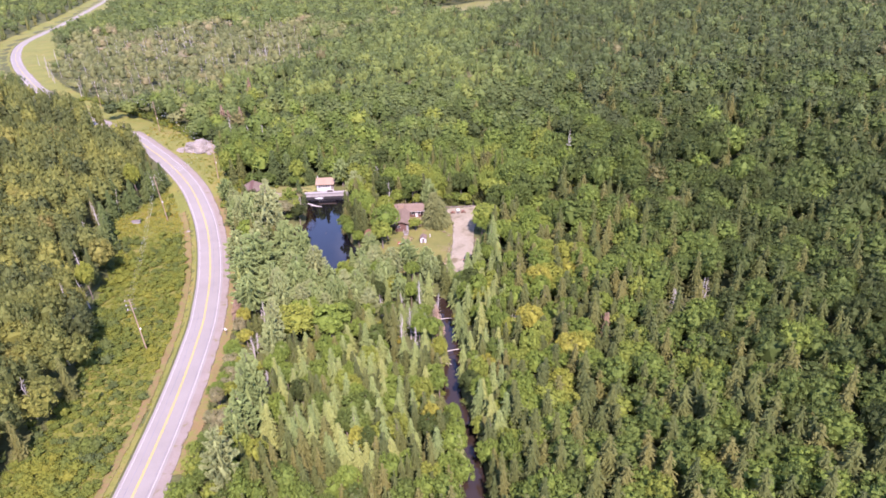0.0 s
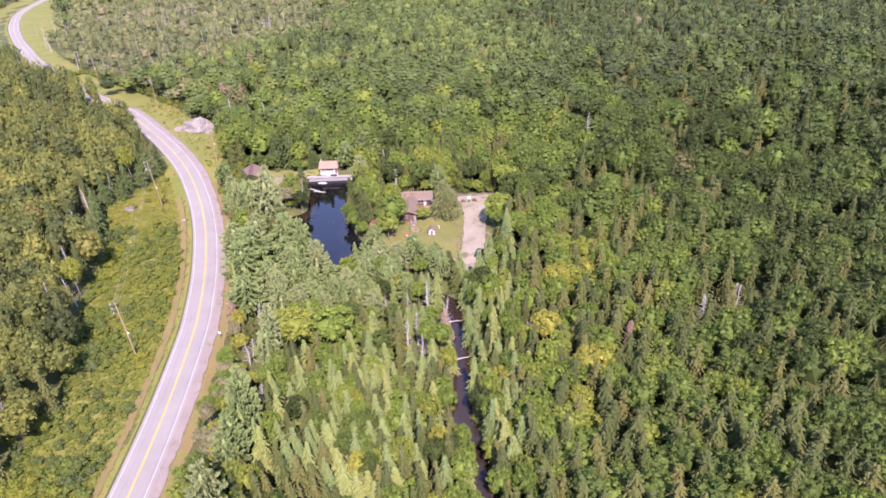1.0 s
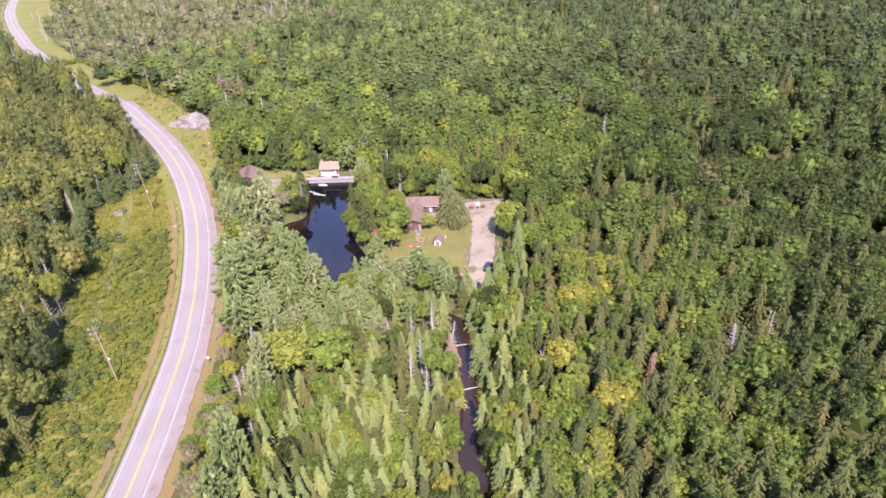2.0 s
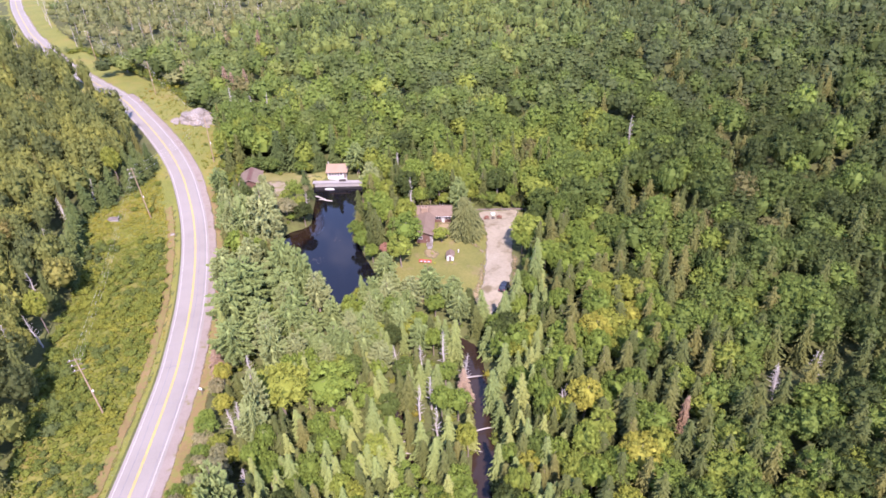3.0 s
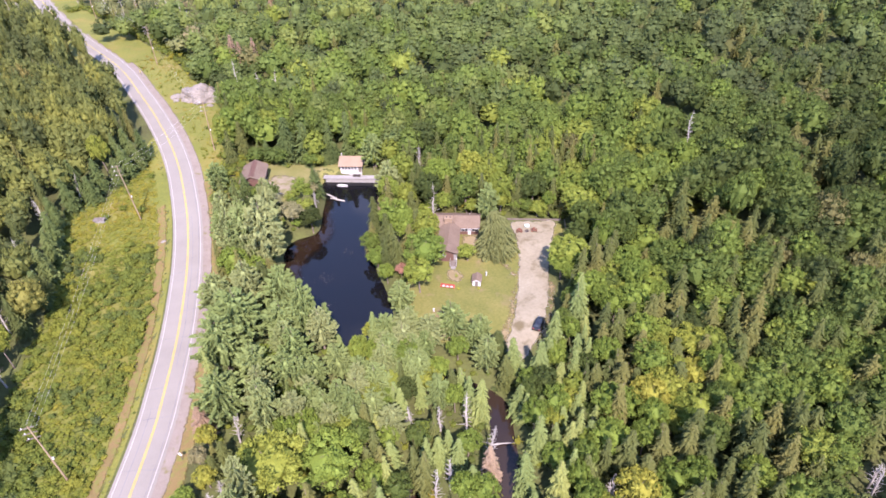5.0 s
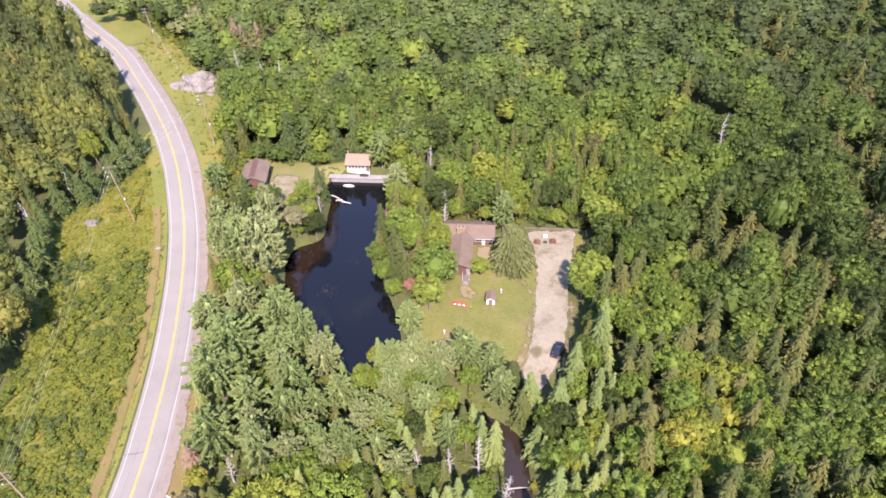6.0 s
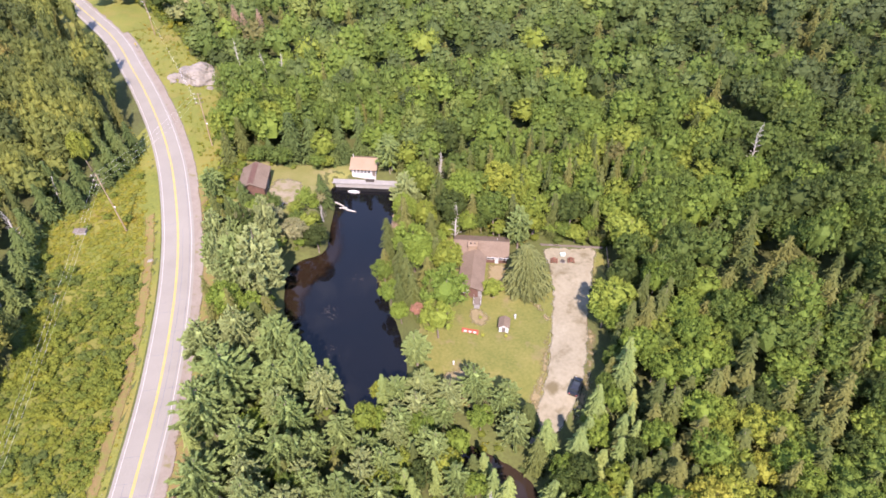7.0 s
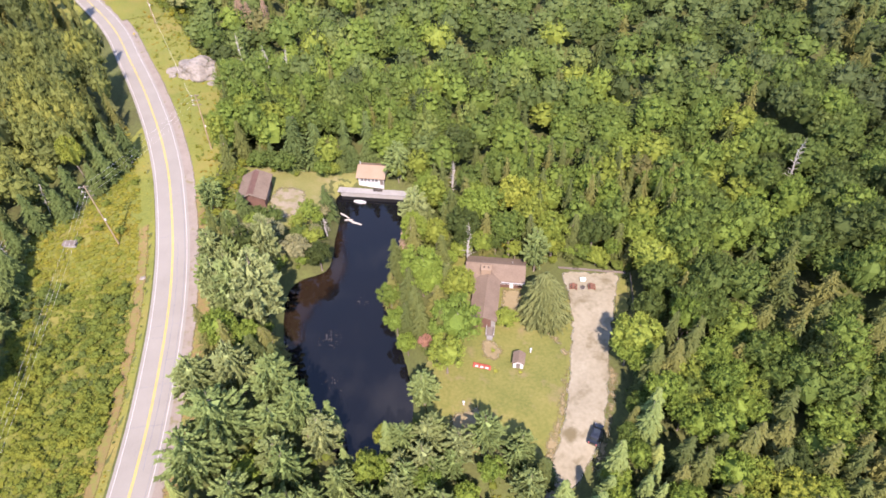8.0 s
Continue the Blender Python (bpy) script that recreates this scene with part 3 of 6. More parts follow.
tagged(ribbon("brook", BROOK, -2.6, 2.6, 0.0, M_BROOK, height=lambda x, y: np.full(np.shape(x), 3.65)), "narrow dark brown brook between spruces", "water", kind="structure")
tagged(ribbon("side_channel", BRANCH, -2.2, 2.2, 0.0, M_BROOK, height=lambda x, y: np.full(np.shape(x), 3.66)), "narrow dark side channel of the brook", "water", kind="structure")

# ---- trees: shapes ----
def tufts(rng, base, way, length, width):
    """One slim triangle a tuft, from its base outwards."""
    n = len(base)
    way = way / (np.linalg.norm(way, axis=1)[:, None] + 1e-9)
    side = np.cross(way, rng.normal(size=(n, 3)))
    side /= np.linalg.norm(side, axis=1)[:, None] + 1e-9
    k = rng.uniform(0.65, 1.35, (n, 1))
    v = np.stack([base + side * width * k, base - side * width * k, base + way * length * k], 1).reshape(-1, 3)
    return v, np.arange(3 * n).reshape(-1, 3)


def join(parts):
    vs, fs, o = [], [], 0
    for v, f in parts:
        vs.append(v)
        fs.append(f + o)
        o += len(v)
    return np.vstack(vs), np.vstack(fs)


def ball(rng, centre, radii, rings=4, sides=7, rough=0.12):
    """A lumpy closed core of leaves."""
    v = [(0, 0, 1)]
    for r in range(1, rings):
        p = math.pi * r / rings
        v += [(math.sin(p) * math.cos(2 * math.pi * (k + 0.5 * (r % 2)) / sides), math.sin(p) * math.sin(2 * math.pi * (k + 0.5 * (r % 2)) / sides), math.cos(p)) for k in range(sides)]
    v.append((0, 0, -1))
    f = [(0, 1 + k, 1 + (k + 1) % sides) for k in range(sides)]
    for r in range(rings - 2):
        a, b = 1 + r * sides, 1 + (r + 1) * sides
        for k in range(sides):
            f += [(a + k, b + k, b + (k + 1) % sides), (a + k, b + (k + 1) % sides, a + (k + 1) % sides)]
    last, a = len(v) - 1, 1 + (rings - 2) * sides
    f += [(last, a + (k + 1) % sides, a + k) for k in range(sides)]
    v = np.array(v) * (1 + rng.normal(size=(len(v), 1)) * rough)
    return v * np.asarray(radii) + np.asarray(centre), np.array(f)


def broad_crown(seed, lobes, sprays, length, rise=0.76, cores=2):
    """A rounded crown of leafy lobes, each feathered with short sprays, one metre in radius and two high: top at z = 2."""
    rng = np.random.default_rng(seed)
    parts, soft = [], []
    lean = rng.normal(size=2) * 0.1
    mid = 1.8 - rise
    for k in range(lobes):
        zc = 1 - 1.3 * (k + 0.5) / lobes
        a = 2.4 * k + rng.uniform(-0.45, 0.45)
        rr = math.sqrt(max(0.0, 1 - zc * zc))
        out = np.array([math.cos(a) * rr, math.sin(a) * rr, zc])
        rc = rng.uniform(0.8, 1.25) * 1.3 / math.sqrt(lobes)
        c = out * np.array([1, 1, rise]) * (1 - 0.75 * rc) * rng.uniform(0.9, 1.06) + np.array([lean[0] * zc, lean[1] * zc, mid])
        d = rng.normal(size=(sprays, 3)) + out * 0.85 + np.array([0, 0, 0.5])
        d /= np.linalg.norm(d, axis=1)[:, None]
        pos = c + d * rc * rng.uniform(0.7, 1.2, (sprays, 1)) * np.array([1, 1, 0.85])
        way = d * 0.6 + out * 0.3 + np.array([0, 0, 0.3]) + rng.normal(size=(sprays, 3)) * 0.5
        way /= np.linalg.norm(way, axis=1)[:, None]
        pieces = [tufts(rng, pos - way * length * 0.45, way, length, length * 0.28)]
        if cores:
            pieces.append(ball(rng, c, (rc * 0.66, rc * 0.66, rc * 0.55), cores, 5, 0.15))
        for piece in pieces:
            parts.append(piece)
            n = (piece[0] - c) / rc
            soft.append(n / (np.linalg.norm(n, axis=1)[:, None] + 1e-9))
    core = ball(rng, (0, 0, mid - 0.04), (0.68, 0.68, rise * 0.7), 3, 6, 0.1)
    parts.append(core)
    n = core[0] - np.array([0, 0, mid])
    soft.append(n / (np.linalg.norm(n, axis=1)[:, None] + 1e-9))
    return (*join(parts), np.vstack(soft))


def spruce_crown(seed, tiers, per, twigs, droop=0.35, bare=0.06, spread=0.76, fine=1.0):
    """Whorls of drooping branches feathered with twigs: one metre in radius at its foot and one high."""
    rng = np.random.default_rng(seed)
    v, f = [], []
    for t in range(tiers):
        h = bare + (0.985 - bare) * (t + rng.uniform(0, 0.7)) / tiers
        r0 = (1 - h) ** spread * rng.uniform(0.8, 1.12) + 0.03
        k = max(4, int(per * (0.4 + 0.6 * (1 - h))))
        for b in range(k):
            a = 2 * math.pi * (b + rng.uniform(-0.35, 0.35)) / k + t * 1.7
            r = r0 * rng.uniform(0.55, 1.22)
            d, s = np.array([math.cos(a), math.sin(a)]), np.array([-math.sin(a), math.cos(a)])
            dz = -droop * 0.3 * r * rng.uniform(0.4, 1.4)
            for q in range(twigs):
                u = 0.3 + 0.7 * (q + rng.random()) / twigs
                g = 1 - 2 * (q % 2)
                reach = fine * (0.13 + 0.2 * r) * (1.2 - 0.6 * u) * rng.uniform(0.7, 1.3)
                p = d * r * u
                e = p + d * reach * rng.uniform(0.5, 1.0) + s * g * reach * rng.uniform(0.5, 1.0)
                z = h + dz * u * u + 0.03 * (1 - u)
                o = len(v)
                v += [(*(p - d * reach * 0.45), z + 0.012), (*(p + d * reach * 0.4 - s * g * reach * 0.12), z + rng.uniform(-0.004, 0.01)), (*e, z + dz * 0.25 - rng.uniform(0.0, 0.016))]
                f.append((o, o + 1, o + 2))
    core, o, rings = (7, len(v), 5) if twigs > 3 else (5, len(v), 3)
    for q in range(rings + 1):
        h = bare + (0.97 - bare) * q / rings
        for b in range(core):
            a, r = 2 * math.pi * b / core + q * 0.5, ((1 - h) ** spread * 0.56 + 0.01) * rng.uniform(0.8, 1.15)
            v.append((math.cos(a) * r, math.sin(a) * r, h + rng.uniform(-0.02, 0.02)))
    for q in range(rings):
        for b in range(core):
            a, c = o + q * core + b, o + q * core + (b + 1) % core
            f += [(a, c, c + core), (a, c + core, a + core)]
    return np.array(v), np.array(f)


def pine_crown(seed, whorls, plumes, width):
    """Long irregular branches feathered with needle tufts: one metre in radius, one high."""
    rng = np.random.default_rng(seed)
    parts = []
    for t in range(whorls):
        h = 0.2 + 0.76 * (t + rng.uniform(0, 0.7)) / whorls
        reach = (1 - ((h - 0.36) / 0.68) ** 2) if h > 0.36 else 0.8
        k = max(5, int(10 * reach))
        for b in range(k):
            a = 2 * math.pi * (b + rng.uniform(-0.35, 0.35)) / k + t * 2.1
            r = max(0.12, reach * rng.uniform(0.5, 1.12))
            d, q = np.array([math.cos(a), math.sin(a), 0]), np.array([-math.sin(a), math.cos(a), 0])
            n = max(6, int(plumes * r))
            u = rng.uniform(0.12, 1.0, n) ** 0.75
            side = rng.choice((-1, 1), n)
            base = d * (r * u)[:, None] + np.column_stack([np.zeros((n, 2)), h + 0.035 * r * u * u + rng.normal(size=n) * 0.006])
            way = d * 0.75 + q * (side * rng.uniform(0.2, 0.9, n))[:, None] + np.array([0, 0, 0.1]) + rng.normal(size=(n, 3)) * np.array([0.2, 0.2, 0.05])
            way /= np.linalg.norm(way, axis=1)[:, None]
            f = q * 0.5 * side[:, None] - d * 0.5
            lift = np.column_stack([np.zeros((n, 2)), rng.normal(size=n) * 0.02])
            w = width * (0.6 + 0.6 * r)
            v = np.stack([base + f * w * 0.34 + lift, base - f * w * 0.34 - lift, base + way * w * 2.4 * rng.uniform(0.7, 1.3, (n, 1))], 1).reshape(-1, 3)
            parts.append((v, np.arange(3 * n).reshape(-1, 3)))
    for h, wide in ((0.3, 0.4), (0.44, 0.42), (0.58, 0.36), (0.72, 0.26)):
        parts.append(ball(rng, (0, 0, h), (wide, wide, 0.13), 3, 7, 0.2))
    return join(parts)


def stem_mesh(name, seed, height, radius, mat, limbs, reach, start):
    """Trunk with limbs."""
    rng = random.Random(seed)
    bm = bmesh.new()
    bend = [(rng.uniform(-0.012, 0.012) * height * k, rng.uniform(-0.012, 0.012) * height * k, height * k / 4) for k in range(5)]
    tube(bm, [(0, 0, -0.4), *bend[1:]], [radius * 1.25, radius, radius * 0.75, radius * 0.45, radius * 0.08])
    for k in range(limbs):
        h = start + (0.93 - start) * (k + rng.random() * 0.6) / limbs
        a = k * 2.4 + rng.uniform(-0.4, 0.4)
        r = reach * rng.uniform(0.5, 1.0) * (1.15 - h)
        z = h * height
        tube(bm, [(0, 0, z), (math.cos(a) * r * 0.5, math.sin(a) * r * 0.5, z + r * 0.28), (math.cos(a) * r, math.sin(a) * r, z + r * rng.uniform(0.25, 0.6))],
             [radius * 0.3, radius * 0.2, radius * 0.05], 4)
    me = bpy.data.meshes.new(name)
    bm.to_mesh(me)
    bm.free()
    me.materials.append(mat)
    return me


# crown, trunk pairs; every tree is built 10 m high and 3 m (spruce 2 m) wide and then scaled
def scaled(vf, s, lift=0.0, round_top=True, dome=0.45, up=0.7):
    """Scales a crown and gives its leaves soft normals that follow the outlines of the crown and its lobes."""
    v, f = vf[0] * np.asarray(s) + np.array([0, 0, lift]), vf[1].copy()
    if round_top:
        out = (v - np.array([0, 0, 0.9 * s[2] + lift])) / np.asarray(s)
    else:
        out = np.column_stack([v[:, :2] / (np.linalg.norm(v[:, :2], axis=1)[:, None] + 0.25), np.full(len(v), up)])
    out /= np.linalg.norm(out, axis=1)[:, None] + 1e-9
    if len(vf) == 3:
        out = out * 0.85 + vf[2] * 0.28
        out /= np.linalg.norm(out, axis=1)[:, None] + 1e-9
    face = np.cross(v[f[:, 1]] - v[f[:, 0]], v[f[:, 2]] - v[f[:, 0]])
    face /= np.linalg.norm(face, axis=1)[:, None] + 1e-9
    turn = np.sum(face * out[f[:, 0]], axis=1) < 0
    f[turn] = f[turn][:, ::-1]
    face[turn] *= -1
    n = np.zeros_like(v)
    for k in range(3):
        np.add.at(n, f[:, k], face)
    n = n / (np.linalg.norm(n, axis=1)[:, None] + 1e-9) * (1 - dome) + out * dome
    return v, f, n / (np.linalg.norm(n, axis=1)[:, None] + 1e-9)


NEAR_BROAD = [scaled(broad_crown(s, 30, 58, 0.105, 0.72, 2), (3.0, 3.0, 4.0), 1.9, dome=0.72) for s in (1, 2, 3, 4)]
NEAR_SPRUCE = [scaled(spruce_crown(s, 19, 13, 7), (2.0, 2.0, 10.0), 0, False) for s in (11, 12, 13)]
NEAR_OLD = [scaled(spruce_crown(s, 30, 34, 16, 0.6, 0.03, 0.5, 0.5), (3.0, 3.0, 10.0), 0, False) for s in (15,)]
NEAR_PINE = [scaled(pine_crown(s, 17, 80, 0.048), (3.2, 3.2, 10.0), 0, False, dome=0.7, up=1.3) for s in (21, 22, 23)]
MID_BROAD = [scaled(broad_crown(s, 24, 40, 0.1, 0.84), (3.0, 3.0, 4.0), 1.9, dome=0.74) for s in (31, 32, 33, 34, 35, 36)]
MID_SPRUCE = [scaled(spruce_crown(s, 14, 11, 4), (2.0, 2.0, 10.0), 0, False) for s in (41, 42, 43)]
HALF_BROAD = [scaled(broad_crown(s, 12, 20, 0.145, 0.84), (3.0, 3.0, 4.0), 1.9, dome=0.75) for s in (36, 37, 38, 39)]
FAR_BROAD = [scaled(broad_crown(s, 5, 9, 0.33, 0.76, 0), (3.0, 3.0, 4.0), 1.9, dome=0.7) for s in (51, 52, 53, 54)]
FAR_SPRUCE = [scaled(spruce_crown(s, 8, 5, 2), (2.0, 2.0, 10.0), 0, False) for s in (61, 62)]
BUSH = [scaled(broad_crown(s, 7, 12, 0.26, 0.85), (1.0, 1.0, 0.5), dome=0.5) for s in (74, 75, 76)]
SHRUB = [scaled(broad_crown(s, 3, 9, 0.45, 0.76, 0), (1.0, 1.0, 0.5)) for s in (71, 72, 73)]

STEM_BROAD = [stem_mesh("trunk", s, 8.6, 0.17, M_BARK, 7, 3.0, 0.4) for s in (1, 2, 3)]
STEM_SPRUCE = [stem_mesh("trunk", s, 9.9, 0.15, M_BARK, 0, 0, 0) for s in (4, 5)]
STEM_PINE = [stem_mesh("trunk", s, 9.7, 0.2, M_BARK, 12, 2.6, 0.3) for s in (6, 7)]
STEM_DEAD = [stem_mesh("trunk", s, 10.0, 0.2, M_DEAD, 34, 2.3, 0.22) for s in (8, 9, 10)]


def crown_mesh(vf, mat):
    return mesh_of("crown", vf[0], vf[1], mat, normals=vf[2])


KINDS = {
    "broadleaf": ("broadleaf_tree", "green broadleaf tree with a rounded leafy crown", [crown_mesh(c, M_BROAD) for c in NEAR_BROAD], STEM_BROAD),
    "yellow": ("broadleaf_tree", "yellow-green broadleaf tree with a bright leafy crown", [crown_mesh(c, M_YELLOW) for c in NEAR_BROAD[:2]], STEM_BROAD),
    "light": ("broadleaf_tree", "light green broadleaf tree with a dense leafy crown", [crown_mesh(c, M_LIGHT) for c in NEAR_BROAD[1:3]], STEM_BROAD),
    "olive": ("broadleaf_tree", "low grey-olive broadleaf tree near the pond", [crown_mesh(c, M_OLIVE) for c in NEAR_BROAD[:2]], STEM_BROAD),
    "red": ("broadleaf_tree", "small broadleaf tree with reddish leaves", [crown_mesh(c, M_RED) for c in NEAR_BROAD[2:3]], STEM_BROAD),
    "spruce": ("spruce_tree", "dark green pointed spruce tree", [crown_mesh(c, M_SPRUCE) for c in NEAR_SPRUCE], STEM_SPRUCE),
    "fir": ("spruce_tree", "blue-green pointed spruce tree beside the brook", [crown_mesh(c, M_BLUE) for c in NEAR_SPRUCE], STEM_SPRUCE),
    "dark": ("spruce_tree", "dense dark green spruce tree at the edge of the wood", [crown_mesh(c, M_DARK) for c in NEAR_SPRUCE], STEM_SPRUCE),
    "rust": ("spruce_tree", "dying spruce tree with rusty brown needles", [crown_mesh(c, M_RUST) for c in NEAR_SPRUCE[:1]], STEM_SPRUCE),
    "old": ("spruce_tree", "broad old grey-green spruce tree beside the house", [crown_mesh(c, M_OLD) for c in NEAR_OLD], STEM_SPRUCE),
    "pine": ("pine_tree", "tall grey-green pine tree with layered branches", [crown_mesh(c, M_PINE) for c in NEAR_PINE], STEM_PINE),
}
GROUPS = {"broadleaf_tree": "broadleaf trees of the wood", "spruce_tree": "spruces along the brook", "pine_tree": "pines by the pond"}
BUILT = {}


def tree(kind, x, y, height, radius, seed):
    """One tree of its own: an empty at its foot with a trunk and a crown."""
    name, label, crowns, stems = KINDS[kind]
    rng = random.Random(seed)
    c, s = rng.randrange(len(crowns)), rng.randrange(len(stems))
    if (kind, c, s) not in BUILT:
        ob = thing(name, label, "tree", GROUPS[name])
        for n, me in (("trunk", stems[s]), ("crown", crowns[c])):
            p = new(n, me)
            p.parent = ob
        BUILT[kind, c, s] = ob
        first = True
    else:
        ob, first = BUILT[kind, c, s], False
    wide = radius / {"spruce": 2.0, "fir": 2.0, "dark": 2.0, "rust": 2.0, "pine": 3.2}.get(kind, 3.0)
    m = pose(x, y, land1(x, y) - 0.1, rng.uniform(-3, 3), rng.uniform(-3, 3), rng.uniform(0, 360)) @ Matrix.Diagonal((wide, wide, height / 10, 1))
    if first:
        ob.matrix_basis = m
        return ob
    o = copy_thing(ob, Matrix())
    o.matrix_basis = m
    return o


def snag(x, y, height, seed, label="bare grey dead tree with broken branches"):
    rng = random.Random(seed)
    ob = tagged(new("dead_tree"), label, "tree", "bare dead trees")
    p = new("trunk", STEM_DEAD[seed % 3])
    p.parent = ob
    ob.matrix_basis = pose(x, y, land1(x, y) - 0.1, rng.uniform(-7, 7), rng.uniform(-7, 7), rng.uniform(0, 360)) @ Matrix.Diagonal((min(1.3, max(1, height / 11)), min(1.3, max(1, height / 11)), height / 10, 1))
    return ob


class Stand:
    """Many trees too far or too many to count, joined into one object."""

    def __init__(self):
        self.v, self.f, self.t, self.n, self.o = [], [], [], [], 0

    def add(self, vf, x, y, z, wide, high, turn, tone):
        v, f, n = vf if len(vf) == 3 else (*vf, None)
        c, s = math.cos(turn), math.sin(turn)
        self.v.append(np.column_stack([(v[:, 0] * c - v[:, 1] * s) * wide + x, (v[:, 0] * s + v[:, 1] * c) * wide + y, v[:, 2] * high + z]))
        if n is not None:
            self.n.append(np.column_stack([n[:, 0] * c - n[:, 1] * s, n[:, 0] * s + n[:, 1] * c, n[:, 2]]))
        self.f.append(f + self.o)
        self.t.append(np.full(len(v), tone))
        self.o += len(v)

    def finish(self, name, mat, label, category):
        if self.v:
            ob = new(name, mesh_of(name, np.vstack(self.v), np.vstack(self.f), mat, tone=np.concatenate(self.t), normals=np.vstack(self.n) if self.n else None))
            tagged(ob, label, category, kind="stuff")


# ---- where trees grow ----
CLEAR = [(-25, 194), (-22, 186), (-10, 181.5), (1, 177), (3, 174), (6.5, 175), (12, 181), (15.4, 188), (17.4, 197), (18.6, 206), (20, 214), (22.5, 224), (22.5, 233.5), (4, 233.6), (-3, 231.6), (-19, 231.6), (-21, 224), (-20.5, 210), (-22, 203)]
YARD_CLEAR = [(-88, 243), (-80, 240), (-72, 240), (-64, 241), (-57, 246), (-55, 259), (-43, 261), (-43.5, 265.5), (-53, 266.5), (-60, 261), (-74, 260), (-86, 260)]


def free(x, y, pad=0.0):
    """Where a trunk may stand."""
    e = x - road_x(y)
    w = x - west_x(y)
    ok = (e > 10.3 + pad) | (w < -2.0 - pad + 2.0 * ((y > 345) & (y < 470)) * (e < -8.0))
    ok &= ~((y > 245) & (y < 372) & (e > 0) & inside(VERGE_E, x - 2, y))
    ok &= ~((e > 0) & (y > 372) & (e < 21 + 16 * ((y > 540) & (y < 1200))))
    n = (x > -95) & (x < 30) & (y < 275)
    xs, ys = x[n], y[n]
    q = ~inside(CLEAR, xs, ys) & ~inside(YARD_CLEAR, xs, ys) & ~inside(POND, xs, ys)
    q &= (distance(POND, xs, ys, True) > 1.2) & (distance(BROOK, xs, ys) > 2.7 + pad) & ~((xs > -60) & (xs < -31) & (ys > 252) & (ys < 261) | (xs > -53.5) & (xs < -43.5) & (ys > 258) & (ys < 268.3)) & ~((xs > -84.5) & (xs < -72) & (ys > 240) & (ys < 256)) & (distance(BRANCH, xs, ys) > 1.1) & (np.hypot(xs - 11, ys - 188) > 7.5)
    ok[n] &= q
    return ok


def scatter(rng, x0, x1, y0, y1, gap):
    """Jittered places about gap metres apart."""
    gx, gy = np.meshgrid(np.arange(x0, x1, gap), np.arange(y0, y1, gap * 0.9))
    gx = gx + (np.arange(gx.shape[0]) % 2)[:, None] * gap / 2
    x, y = gx.ravel() + rng.uniform(-0.28, 0.28, gx.size) * gap, gy.ravel() + rng.uniform(-0.28, 0.28, gx.size) * gap
    return x, y


def patch(x, y, scale, seed):
    return noise.noise((x * scale + seed * 13.7, y * scale - seed * 7.1, seed))


KEY = []      # (kind, x, y, height, radius): the trees that stand out
KEY += [  # trees that stand out, group 1
    ("old", 0.4, 217.4, 13.8, 5.9), ("light", -17.6, 207.1, 14.0, 5.4), ("light", -27.0, 220.3, 15.0, 4.6), ("spruce", -34.0, 226.4, 13.0, 3.2), ("spruce", -21.2, 218.2, 14.0, 3.2), ("spruce", -29.4, 217.0, 13.0, 3.2),
    ("spruce", -23.1, 213.7, 12.0, 3.2), ("broadleaf", -34.1, 217.6, 9.0, 2.8), ("spruce", -25.1, 207.9, 13.0, 2.8), ("light", -31.2, 209.6, 9.0, 2.8), ("spruce", -28.6, 208.7, 11.0, 2.4), ("spruce", -21.5, 206.9, 12.0, 2.6),
    ("light", -18.8, 200.0, 11.0, 3.6), ("spruce", -34.2, 219.0, 11.0, 2.6), ("spruce", -26.8, 211.5, 14.0, 3.0), ("broadleaf", -18.0, 217.2, 14.0, 3.6), ("light", -24.2, 217.5, 13.0, 3.4), ("light", -27.9, 204.5, 7.0, 2.2),
]
KEY += [  # trees that stand out, group 2
    ("red", -24.1, 204.8, 6.0, 1.5), ("pine", -22.4, 192.2, 11.0, 3.4), ("yellow", -28.1, 182.9, 8.0, 2.4), ("pine", -20.4, 182.2, 12.0, 3.6), ("pine", -9.1, 184.2, 13.0, 3.8), ("pine", -3.8, 181.0, 10.0, 2.8),
    ("pine", -15.2, 179.1, 10.0, 2.6), ("spruce", 0.7, 179.9, 9.0, 2.5), ("pine", -60.1, 206.6, 23.0, 6.2), ("pine", -69.1, 208.6, 18.0, 4.0), ("pine", -49.8, 187.2, 19.0, 4.6), ("pine", -56.5, 177.9, 19.0, 7.0),
    ("pine", -39.3, 179.8, 14.0, 3.8), ("pine", -58.6, 189.8, 17.0, 4.2), ("pine", -42.9, 172.3, 15.0, 4.2), ("pine", -33.7, 172.3, 12.0, 3.4), ("pine", -28.0, 169.1, 12.0, 3.2), ("olive", -66.8, 230.2, 8.0, 4.4),
]
